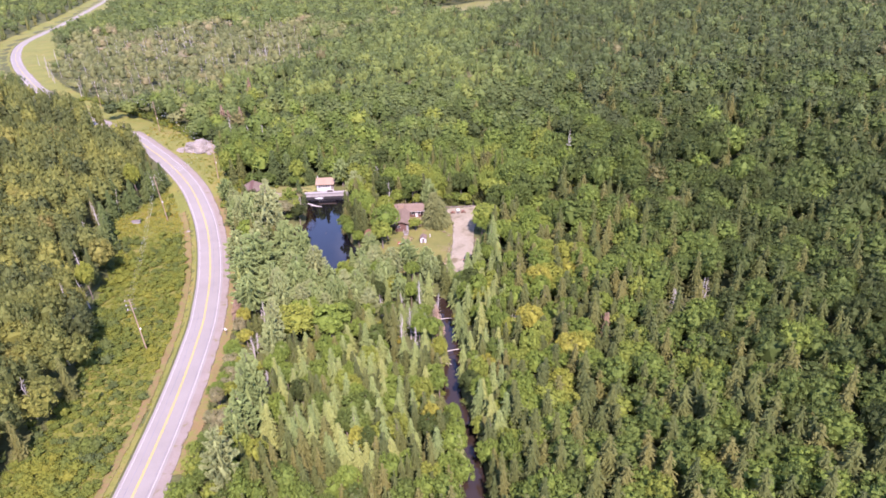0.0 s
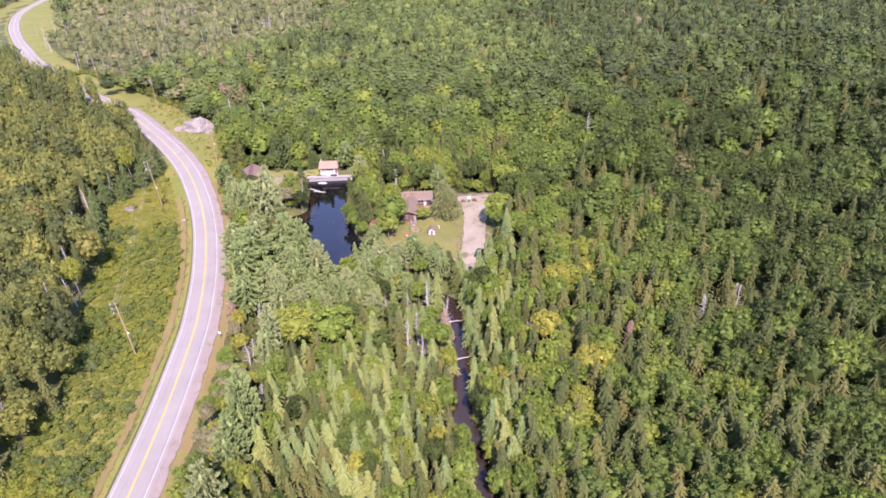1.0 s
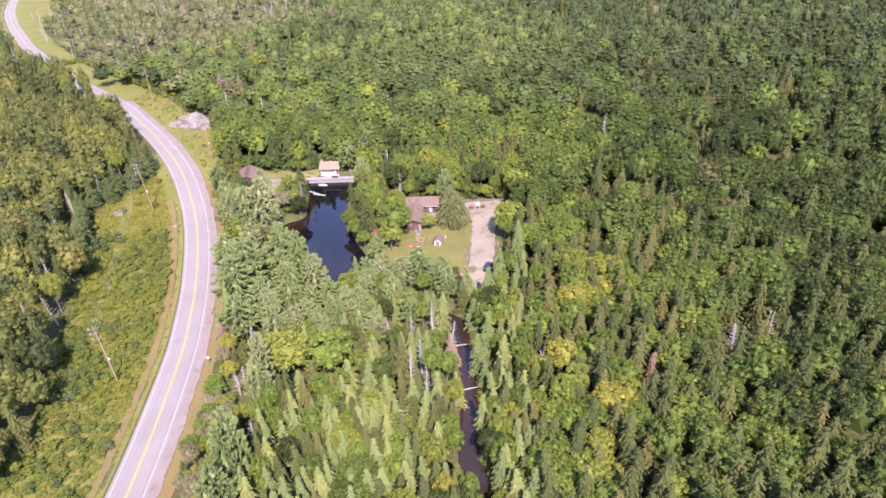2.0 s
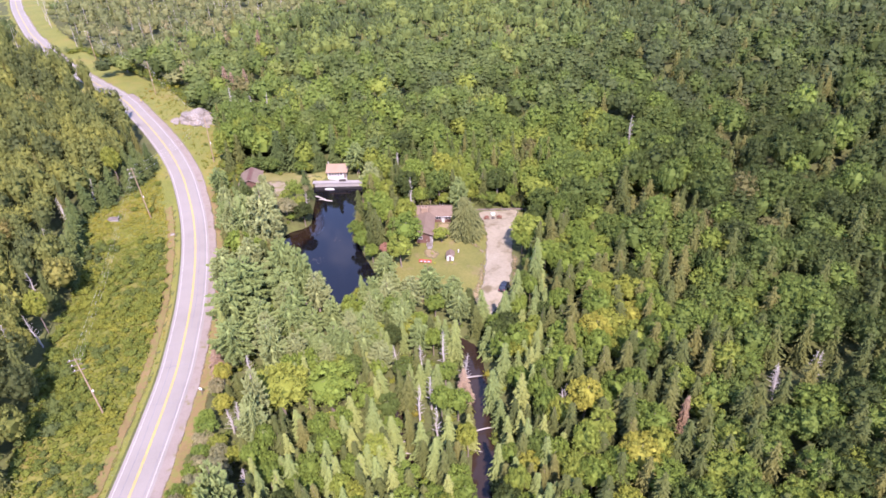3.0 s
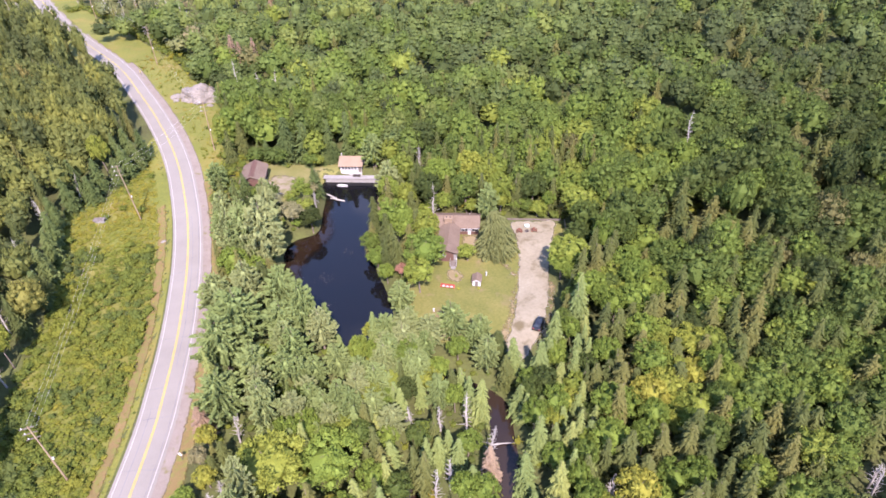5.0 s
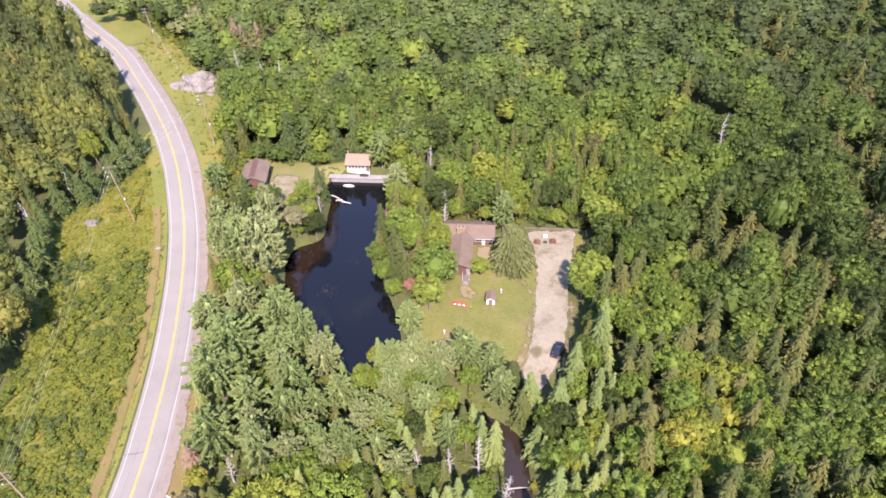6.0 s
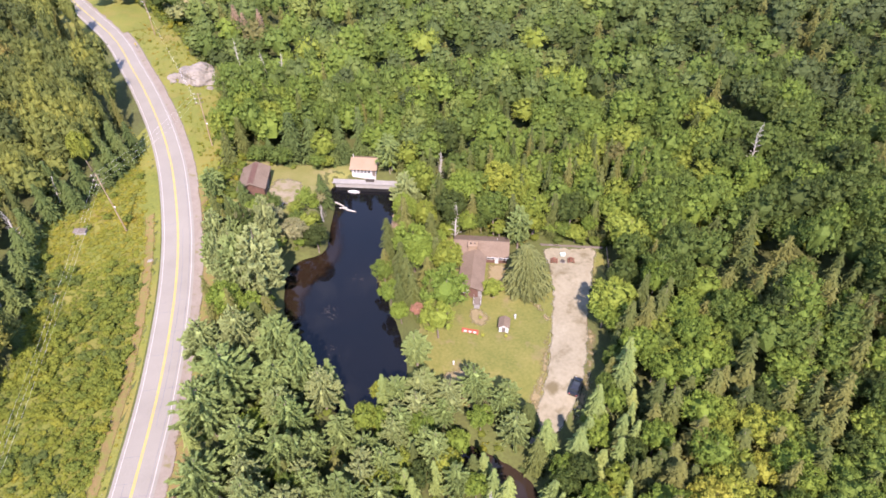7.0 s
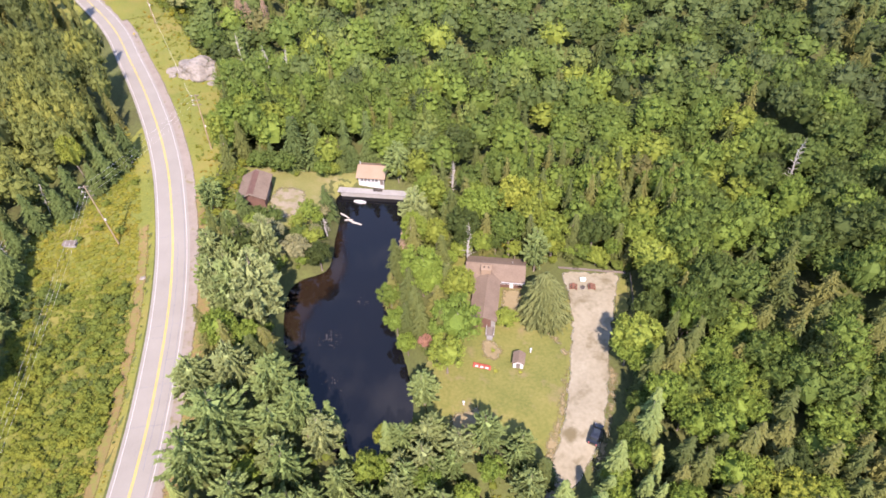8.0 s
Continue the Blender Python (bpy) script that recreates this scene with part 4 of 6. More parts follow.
KEY += [  # trees that stand out, group 3
    ("olive", -72.4, 229.4, 7.0, 3.4), ("olive", -59.0, 227.2, 8.0, 3.6), ("broadleaf", -53.7, 227.8, 9.0, 3.2), ("dark", -56.4, 245.5, 10.5, 2.9), ("dark", -71.5, 266.5, 16.0, 5.2), ("dark", -64.5, 266.8, 15.0, 5.0),
    ("pine", -31.8, 241.7, 15.0, 4.2), ("yellow", -8.6, 248.0, 15.0, 4.6), ("light", 18.5, 208.3, 13.0, 5.0), ("light", 17.2, 206.3, 10.0, 3.6), ("light", -7.3, 213.4, 5.2, 2.7), ("pine", -85.7, 241.2, 11.0, 3.6),
    ("yellow", -40.0, 143.5, 14.0, 6.8), ("light", -30.0, 146.1, 13.0, 6.0), ("rust", -0.1, 149.1, 10.0, 2.4), ("rust", -57.8, 154.2, 8.0, 2.8), ("rust", 45.5, 138.4, 11.0, 1.5), ("rust", 45.9, 140.0, 10.0, 1.8),
]
KEY += [  # trees that stand out, group 4
    ("rust", -115.7, 403.6, 17.6, 3.8), ("rust", -105.9, 343.3, 13.5, 3.1), ("snag", -5.1, 158.8, 12.0, 1.2), ("snag", -9.9, 142.2, 11.0, 1.4), ("snag", -52.7, 158.0, 8.0, 1.6), ("snag", -49.5, 140.0, 7.0, 1.6),
    ("snag", 21.2, 143.5, 9.0, 1.2), ("snag", 75.2, 149.4, 10.0, 1.0), ("snag", 67.3, 147.9, 9.0, 1.0), ("snag", -10.5, 159.3, 8.0, 1.0), ("snag", -16.7, 159.1, 8.0, 1.0), ("snag", -98.7, 302.1, 20.2, 1.9),
    ("snag", -88.8, 301.8, 17.6, 1.9), ("snag", -84.5, 300.2, 17.6, 1.9), ("rust", -113.7, 340.2, 17.6, 3.8), ("rust", -110.6, 339.2, 14.9, 3.2), ("rust", -104.1, 340.2, 16.2, 3.2), ("snag", -25.1, 258.6, 11.0, 1.6),
]
KEY += [  # trees that stand out, group 5
    ("snag", -24.9, 256.8, 11.0, 1.6), ("snag", -49.6, 137.4, 8.0, 1.5), ("snag", -42.8, 123.5, 8.0, 1.5), ("snag", -55.2, 238.8, 6.0, 1.2), ("snag", -17.9, 230.9, 13.0, 0.8), ("yellow", -106.8, 167.6, 14.0, 2.6),
    ("snag", -105.1, 162.2, 11.0, 1.0), ("snag", 66.3, 145.1, 11.0, 1.0), ("snag", 75.7, 149.2, 10.0, 1.0), ("snag", 21.9, 145.0, 9.0, 1.0), ("snag", 59.1, 261.2, 20.0, 1.0), ("fir", -19.5, 138.5, 12.0, 2.5),
    ("fir", 8.8, 153.8, 13.0, 2.8), ("fir", 6.6, 146.3, 13.0, 2.8), ("fir", 12.3, 144.0, 13.0, 2.8), ("fir", -39.4, 183.9, 13.0, 3.0), ("pine", -65.3, 207.9, 20.0, 5.0), ("pine", -58.6, 171.1, 17.0, 6.0),
]
KEY += [  # trees that stand out, group 6
    ("pine", -45.3, 174.4, 15.0, 4.0), ("fir", 20.1, 190.2, 16.0, 3.2), ("fir", -27.1, 180.8, 12.0, 2.2), ("fir", 18.9, 188.6, 15.0, 3.0), ("fir", 13.8, 181.5, 13.0, 3.0), ("fir", -27.2, 183.4, 9.0, 2.5),
    ("fir", 5.0, 174.4, 13.0, 2.8), ("fir", 10.1, 172.8, 14.0, 3.0), ("dark", -57.0, 268.8, 15.0, 3.2), ("dark", -50.6, 270.8, 17.0, 3.6), ("pine", -40.4, 264.0, 13.0, 4.6), ("dark", -77.0, 240.8, 7.5, 2.5),
    ("spruce", -87.0, 257.0, 13.0, 3.0), ("spruce", -84.5, 262.5, 14.0, 3.2), ("broadleaf", -19.0, 235.0, 15.0, 4.2), ("spruce", -13.5, 235.5, 14.0, 3.0), ("broadleaf", -8.5, 235.2, 15.0, 4.2), ("spruce", -3.5, 235.0, 15.0, 3.0),
]
KEY += [  # trees that stand out, group 7
    ("broadleaf", 1.5, 236.5, 14.0, 4.0), ("spruce", 6.0, 236.5, 14.0, 3.2), ("broadleaf", 11.0, 237.0, 14.0, 4.2), ("spruce", 16.5, 236.5, 13.0, 2.8), ("broadleaf", 21.5, 238.0, 14.0, 4.4), ("light", 24.5, 231.0, 13.0, 6.0),
    ("broadleaf", 24.5, 223.0, 14.0, 4.2), ("broadleaf", 22.5, 215.5, 12.0, 3.6), ("pine", -2.2, 231.0, 14.0, 3.2), ("pine", -3.0, 183.5, 10.0, 3.0), ("spruce", 1.5, 179.6, 9.0, 2.6), ("pine", -14.0, 181.5, 12.0, 3.4),
    ("light", -8.0, 178.5, 8.0, 2.6), ("pine", -19.0, 184.0, 11.0, 3.0), ("spruce", 3.2, 172.0, 10.0, 2.6), ("pine", -1.5, 176.0, 12.0, 3.2), ("light", -12.0, 174.0, 8.0, 2.8), ("pine", -24.0, 181.0, 12.0, 3.2),
]
KEY += [("dark", x, y, h, 3.3) for x, y, h in ((-119.4, 244.0, 10), (-118.8, 249.5, 12), (-118.2, 255.0, 11), (-118.6, 260.5, 12), (-123.0, 240.0, 12), (-123.4, 252.0, 14), (-122.8, 258.0, 13), (-122.4, 233.6, 10),
                                                (-126.0, 228.0, 12), (-125.4, 219.0, 11), (-122.0, 211.5, 12), (-118.6, 205.0, 11), (-115.6, 197.0, 12), (-127.5, 236.0, 14), (-112.0, 189.0, 11))]
KEY += [  # trees that stand out, group 8
    ("olive", -6.5, 181.8, 5.0, 2.0), ("rust", -34.3, 236.5, 9.0, 1.7), ("snag", -0.6, 153.6, 12.0, 1.4), ("snag", -5.8, 136.6, 11.0, 1.4), ("snag", -7.6, 146.0, 12.0, 1.4), ("snag", -50.5, 153.0, 9.0, 1.5), ("yellow", -124.5, 247.0, 17.0, 3.0), ("pine", -54.5, 158.5, 14.5, 5.4), ("pine", -50.5, 165.5, 15.0, 4.6), ("pine", -65.5, 186.5, 15.0, 4.8), ("pine", -48.0, 179.5, 15.0, 4.6),
]

taken = np.array([(k[1], k[2], 3.0 if k[0] == "snag" else k[4]) for k in KEY]) if KEY else np.zeros((0, 3))
taken = np.vstack([taken, [(-60.5, 147.5, 5.0)], np.array([(k[1], k[2] - 3.0, 0.8) for k in KEY if k[0] in ("snag", "red", "rust")])])
rng = np.random.default_rng(5)
count = {}
woods = {"west": Stand(), "b": Stand(), "s": Stand(), "fb": Stand(), "fs": Stand(), "w": Stand(), "thin": Stand()}
THIN = (-215.0, 560.0, 125.0, 200.0)      # thin wet woods: centre and half widths


def clear_of_keys(x, y, r):
    return not len(taken) or np.all(np.hypot(taken[:, 0] - x, taken[:, 1] - y) > 0.75 * (taken[:, 2] + r))


def plant(x, y, z):
    """Chooses what grows at a place."""
    e = x - float(road_x(y))
    p, q = patch(x, y, 0.02, 1), patch(x, y, 0.06, 2)
    u = rng.random()
    if e < 0:                                              # west of the road: mixed, yellowish
        conifer = 0.1 + 0.4 * (x - float(west_x(y)) > -13) * (y > 165)
        tall = 4.5 * (250 < y < 480) + 4.5 * (310 < y < 440) * (e > -60)
        return ("spruce", rng.uniform(10, 16), rng.uniform(2.2, 3.2)) if u < conifer else ("yellow" if u > 0.8 else "broadleaf", rng.uniform(11, 17) + tall, rng.uniform(2.9, 4.3))
    if y < 190 and x < 21 - 4 * (y < 120):                                 # wet ground by the brook: slim spruces
        if x < -44 and y < 155:                            # low scrub beside the shoulder
            return ("olive" if u < 0.35 else "light" if u < 0.6 else "yellow" if u < 0.85 else "spruce", rng.uniform(4, 8.5), rng.uniform(1.6, 2.6))
        if x < -42 and u < 0.5:
            return ("pine", rng.uniform(16, 22), rng.uniform(2.8, 3.8))
        if y > 156 and x < 4 and u < 0.28:
            return ("pine", rng.uniform(11, 16), rng.uniform(2.5, 3.5))
        if u < 0.68:
            return ("fir" if rng.random() < 0.6 else "spruce", rng.uniform(8.0, 13.5), rng.uniform(1.8, 2.7))
        return ("yellow" if u > 0.95 else "light" if u > 0.76 else "broadleaf", rng.uniform(7, 12), rng.uniform(2.0, 3.0))
    if y < 215 + 30 * q and x < 135 + 50 * q:              # east of the brook: mixed
        if u < 0.7 - 0.004 * (x - 14) - 0.25 * float(step_up(170, 200, y)):
            return ("spruce", rng.uniform(10.5, 15.5), rng.uniform(2.8, 4.0))
        return ("yellow" if u > 0.93 else "light" if u > 0.62 else "broadleaf", rng.uniform(8.5, 14) + 2.0 * (x > 75), rng.uniform(2.8, 4.2) + 0.5 * (x > 75))
    if x < -54 and 223 < y < 262:                          # between garage and pond: low grey bushes
        return ("olive" if u < 0.72 else "broadleaf" if u < 0.9 else "pine", rng.uniform(4.5, 8.5), rng.uniform(2.0, 3.2))
    if x < -38 and y < 262:                                # between pond and road: pines
        return ("pine" if u < 0.6 else "spruce" if u < 0.84 else "broadleaf", rng.uniform(12, 19), rng.uniform(2.4, 3.4))
    if y < 264 and x < 30:                                 # tall edge behind house and dam
        if u < 0.36:
            return ("spruce", rng.uniform(13, 18), rng.uniform(2.6, 3.5))
        return ("pine" if u < 0.42 else "light" if u > 0.72 else "broadleaf", rng.uniform(12, 17), rng.uniform(3.0, 4.4))
    if y < 300 and -100 < x < 12 and u < 0.24:
        return ("spruce", rng.uniform(12, 18), rng.uniform(2.6, 3.6))
    if u < 0.07 + 0.1 * (p > 0.25) + 0.16 * (x > 90):
        return ("spruce", rng.uniform(12, 16), rng.uniform(3.4, 4.6))
    return ("broadleaf", rng.uniform(11.0, 19.5) + 3 * p, rng.uniform(3.7, 5.6))


def wood(kind, x, y, z, h, r, far):
    if kind in ("spruce", "fir", "pine", "rust", "dark"):
        src = FAR_SPRUCE if far else MID_SPRUCE
        woods["fs" if far else "s"].add(src[rng.integers(len(src))], x, y, z, r / 2.0, h / 10, rng.uniform(0, 6.3), rng.random())
    else:
        src = FAR_BROAD if far else HALF_BROAD if y > 290 or x > 118 or x < -112 else MID_BROAD
        # tone falls towards the east: cloud shade painted into the leaf colour
        shade_tone = (0.52 - 0.38 * float(step_up(15, 120, x))) if x > road_x(y) else 0.42
        tone = np.clip(shade_tone + 0.2 * patch(x, y, 0.012, 5) + rng.normal() * (0.21 if x > road_x(y) else 0.22) + (0.24 - 0.1 * float(step_up(50, 120, x)) if kind in ("yellow", "light") else 0), 0.0, 0.9)
        if rng.random() < 0.008:
            tone = 1.0
        if x > road_x(y) and math.hypot((x - THIN[0]) / THIN[2], (y - THIN[1]) / THIN[3]) + 0.7 * patch(x, y, 0.014, 9) < 0.85 + 0.2 * rng.random():
            woods["thin"].add(src[rng.integers(len(src))], x, y, z, r / 3.0, h / 10, rng.uniform(0, 6.3), np.clip(0.45 + rng.normal() * 0.28, 0, 1))
            return
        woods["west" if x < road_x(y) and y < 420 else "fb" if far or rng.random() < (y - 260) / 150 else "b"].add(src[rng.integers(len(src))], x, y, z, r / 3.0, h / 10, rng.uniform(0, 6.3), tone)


for k, key in enumerate(KEY):
    if key[0] == "snag":
        snag(key[1], key[2], key[3], k)
    else:
        tree(*key, 900 + k)

# low leafy trees along the edges of the clearings
EDGES = [[(13.5, 180), (17, 188), (19.4, 197), (20.6, 206), (22.2, 214), (24.4, 224), (24.6, 234)], [(22, 235.2), (4, 235.4), (-2, 233.4), (-20, 233.4), (-23, 226)],
         [(-41.5, 263.5), (-34, 262.5), (-31.5, 252), (-32.5, 240), (-31, 228)], [(-87, 262), (-74, 262.5), (-62, 264), (-54, 268.5), (-43, 269.5)]]
edge_rng = random.Random(77)
for line_k, edge in enumerate(EDGES):
    for n, (ex, ey) in enumerate(curve_through(edge, 2.9)):
        ex, ey = ex + edge_rng.uniform(-0.7, 0.9), ey + edge_rng.uniform(-0.9, 0.9)
        if edge_rng.random() < 0.85:
            tree(edge_rng.choice(("dark", "dark", "light", "dark") if line_k == 3 else ("light", "broadleaf", "broadleaf", "light", "spruce")), ex, ey, edge_rng.uniform(5, 10), edge_rng.uniform(2.0, 2.9), 3000 + 100 * line_k + n)

# bushes on the pond's banks
for line_k, (edge, gap) in enumerate((([(-61.5, 214), (-62.3, 220), (-60.5, 226.6), (-55.8, 229.2), (-55.6, 238), (-56.8, 247)], 1.9), ([(-46, 183.6), (-52, 191.5), (-57, 202), (-61, 212)], 2.2))):
    for n, (ex, ey) in enumerate(curve_through(edge, gap)):
        ex, ey = ex - edge_rng.uniform(-0.4, 2.2), ey + edge_rng.uniform(-0.8, 0.8)
        if edge_rng.random() < 0.8:
            tree(edge_rng.choice(("olive", "olive", "broadleaf", "light")), ex, ey, edge_rng.uniform(2.6, 5.5), edge_rng.uniform(1.3, 2.4), 4000 + 100 * line_k + n)
# pale bare stems at the western wood's edge
for n, (ex, ey) in enumerate(WEST_EDGE[(WEST_EDGE[:, 1] > 90) & (WEST_EDGE[:, 1] < 245)][::5]):
    snag(ex - edge_rng.uniform(5, 11), ey, edge_rng.uniform(9, 14), 60 + n, "slim pale bare tree at the edge of the wood")

# the near woods, tree by tree where the camera passes closest, joined where it does not
LIMIT = {"broadleaf_tree": 240, "spruce_tree": 290, "pine_tree": 200}
spots = []
for (x0, x1, y0, y1, gap) in ((-60, 21, 60, 186, 3.25), (21, 75, 60, 215, 4.6), (-88, -36, 186, 223, 5.0), (-88, -36, 223, 262, 4.2), (-175, -88, 60, 300, 5.6), (-300, -175, 100, 300, 7.4), (75, 150, 60, 215, 5.7), (150, 260, 60, 215, 8.0), (-36, 30, 215, 264, 4.7), (30, 75, 215, 264, 7.4), (-36, 75, 264, 300, 7.6), (-36, 14, 186, 215, 5.4), (75, 300, 215, 300, 7.8), (-95, -36, 262, 300, 4.9)):
    x, y = scatter(rng, x0, x1, y0, y1, gap)
    ok = free(x, y)
    spots += list(zip(x[ok], y[ok]))
spots = [s for s in spots if abs(s[0]) < 115 + 0.85 * s[1]]
spots.sort(key=lambda s: math.hypot(s[0] + 12, (s[1] - 165) * 0.8))
heights = land(np.array([s[0] for s in spots]), np.array([s[1] for s in spots]))
for n, ((x, y), z) in enumerate(zip(spots, heights)):
    kind, h, r = plant(x, y, z)
    if not clear_of_keys(x, y, min(r, 2.2)):
        continue
    name = KINDS[kind][0]
    if count.get(name, 0) < LIMIT[name] and -90 < x < 60 and y > 85 and y < 245:
        count[name] = count.get(name, 0) + 1
        tree(kind, x, y, h, r, n)
    else:
        wood(kind, x, y, z - 0.1, h, r, abs(x) > 58 + 0.66 * y or y < 72)

x, y = scatter(rng, -420, 420, 300, 470, 9.0)
ok = free(x, y) & (x > -0.75 * y - 60) & (x < 0.75 * y + 40)
x, y = x[ok], y[ok]


def thinned(x, y, h, r):
    """Sparse small growth round the marsh."""
    if math.hypot((x - THIN[0]) / THIN[2], (y - THIN[1]) / THIN[3]) + 0.7 * patch(x, y, 0.014, 9) > 0.95:
        return h, r
    return (0, 0) if rng.random() < 0.06 else (h * rng.uniform(0.5, 1.0), r * rng.uniform(0.6, 0.95))


for px, py, pz in zip(x, y, land(x, y)):
    kind, h, r = plant(px, py, pz)
    h, r = thinned(px, py, h, r)
    if not h:
        continue
    wood(kind, px, py, pz - 0.1, h * 0.95, r * 1.06, py > 390)
for y0, y1, x0, x1 in ((-160, 60, -170, -60), (-160, 60, -60, 160)):
    x, y = scatter(rng, x0, x1, y0, y1, 7.5)
    ok = free(x, y)
    x, y = x[ok], y[ok]
    for px, py, pz in zip(x, y, land(x, y)):
        kind, h, r = plant(px, py, pz)
        wood(kind, px, py, pz - 0.1, h, r * 1.25, True)
FIELD, MARSH = (60.0, 815.0, 75.0, 75.0), (-222.0, 610.0, 13.0, 45.0)


def oval(o, x, y):
    return np.hypot((x - o[0]) / o[2], (y - o[1]) / o[3])


for y0, y1, gap, big in ((470, 700, 9.8, 1.2), (700, 1250, 13.0, 1.55)):
    x, y = scatter(rng, -1000, 1000, y0, y1, gap)
    ok = free(x, y) & (x > -0.72 * y - 60) & (x < 0.72 * y + 40) & (oval(FIELD, x, y) > 1) & (oval(MARSH, x, y) > 0.75)
    x, y = x[ok], y[ok]
    for px, py, pz in zip(x, y, land(x, y)):
        kind, h, r = plant(px, py, pz)
        h, r = thinned(px, py, h, r)
        if h:
            wood(kind, px, py, pz - 0.1, h, r * big, True)

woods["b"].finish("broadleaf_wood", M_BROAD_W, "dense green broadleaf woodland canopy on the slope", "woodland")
woods["west"].finish("western_wood", M_WEST_W, "olive and yellowish green broadleaf woodland west of the road", "woodland")
woods["thin"].finish("marsh_wood", M_THIN_W, "thin grey-olive woodland on wet ground beyond the bend", "woodland")
woods["s"].finish("spruce_wood", M_SPRUCE_W, "dark green spruces among the broadleaf woodland", "woodland")
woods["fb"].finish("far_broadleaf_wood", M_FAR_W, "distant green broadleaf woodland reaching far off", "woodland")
woods["fs"].finish("far_spruce_wood", M_SPRUCE_W, "distant dark spruces in the woodland", "woodland")

# weeds and bushes: meadow, wood edges and banks
x, y = scatter(rng, -130, -60, 60, 275, 1.3)
q, w = distance(ROAD[::3], x, y), x - west_x(y)
ok = (x < road_x(y)) & (q > 8.3) & (w > -4)
x, y, q = x[ok], y[ok], q[ok]
z = land(x, y)
for px, py, pz, pq in zip(x, y, z, q):
    p = patch(px, py, 0.07, 3)
    flowers = float(step_up(204, 218, py))
    tone = np.clip(0.5 + 0.2 * patch(px, py, 0.045, 6) + 0.26 * flowers + rng.normal() * 0.08, 0, 0.94)
    if rng.random() < (0.22 + 0.35 * (p > 0.0)) * (1 - 0.93 * flowers) * min(1.0, (pq - 7.6) / 2):
        s = rng.uniform(0.8, 1.6) + 0.5 * (p > 0.2)
        woods["w"].add(BUSH[rng.integers(3)], px, py, pz - 0.2, s, s * rng.uniform(1.1, 1.7), rng.uniform(0, 6.3), np.clip(0.36 + 0.5 * patch(px, py, 0.06, 8) + rng.normal() * 0.12, 0, 0.7))
    elif rng.random() < 0.92:
        s = rng.uniform(0.55, 1.0) * (1 + 0.15 * flowers)
        woods["w"].add(SHRUB[rng.integers(3)], px, py, pz - 0.12, s, s * rng.uniform(0.6, 1.2) * (1 - 0.35 * flowers), rng.uniform(0, 6.3), tone)
x, y = scatter(rng, -165, -78, 240, 370, 1.6)
ok = inside(VERGE_E, x, y) & (x - road_x(y) > 9.5)
x, y = x[ok], y[ok]
for px, py, pz in zip(x, y, land(x, y)):
    if rng.random() < 0.65:
        s = rng.uniform(0.25, 0.7) * (1.8 if rng.random() < 0.08 else 1.0)
        woods["w"].add(SHRUB[rng.integers(3)], px, py, pz - 0.15, s, s * rng.uniform(0.8, 1.5), rng.uniform(0, 6.3), np.clip(0.66 + rng.normal() * 0.22, 0, 1))
x, y = scatter(rng, -125, -60, 60, 262, 0.9)
q = distance(ROAD[::3], x, y)
ok = (x < road_x(y)) & (q > 5.3) & (q < 9.0) & ((q < 6.4) | (rng.random(len(q)) < 0.3))
x, y = x[ok], y[ok]
for px, py, pz in zip(x, y, land(x, y)):
    if rng.random() < 0.3:
        s = rng.uniform(0.18, 0.45)
        woods["w"].add(SHRUB[rng.integers(3)], px, py, pz - 0.02, s, s * rng.uniform(0.6, 1.1), rng.uniform(0, 6.3), np.clip(0.55 + rng.normal() * 0.3, 0, 1))
woods["w"].finish("meadow_weeds", M_WEED, "tall green weeds and low bushes with yellow flower heads", "weeds")
brush = Stand()
x, y = scatter(rng, -95, 70, 80, 270, 3.0)
ok = free(x, y, -0.6)
x, y = x[ok], y[ok]
z = land(x, y)
for px, py, pz in zip(x, y, z):
    if rng.random() < (0.8 if py < 190 and px < 25 else 0.45):
        s = rng.uniform(0.7, 1.5) * (1.7 if 231 < py < 262 and px > -36 else 1.0)
        brush.add(SHRUB[rng.integers(3)], px, py, pz - 0.2, s, s * rng.uniform(0.9, 1.6), rng.uniform(0, 6.3), np.clip(rng.normal() * 0.2 + 0.3, 0, 1))
x, y = scatter(rng, -260, -75, 236, 430, 2.2)
near = (x - road_x(y) > 9) & (distance(VERGE_E, x, y, True) < 7) & ~inside(VERGE_E, x, y)
x, y = x[near], y[near]
for px, py, pz in zip(x, y, land(x, y)):
    s = rng.uniform(0.9, 2.3)
    brush.add(SHRUB[rng.integers(3)], px, py, pz - 0.2, s, s * rng.uniform(1.0, 2.0), rng.uniform(0, 6.3), np.clip(rng.normal() * 0.2 + 0.35, 0, 1))
brush.finish("undergrowth", M_WEED, "low green undergrowth below the trees and on the banks", "bushes")


# the far field and the marsh with its dead stems
for nm, o, lab in (("field", FIELD, "distant pale green hay field"), ("marsh", MARSH, "yellow-brown marsh clearing with dead stems")):
    ring = [(o[0] + o[2] * math.cos(a), o[1] + o[3] * math.sin(a)) for a in (2 * math.pi * k / 24 for k in range(24))]
    tagged(sheet(nm, ring, 12.0, 0.35, M_LAWN if nm == "field" else M_MARSH, 4.0), lab, nm, kind="structure")
stems = Stand()
dead = [(np.array([v.co[:] for v in me.vertices]), np.array([[p.vertices[a] for a in (0, 1, 2)] for p in me.polygons] + [[p.vertices[a] for a in (0, 2, 3)] for p in me.polygons if len(p.vertices) > 3])) for me in [stem_mesh("stem", s, 10.0, 0.2, M_DEAD, 4, 1.6, 0.4) for s in (14, 15, 16)]]
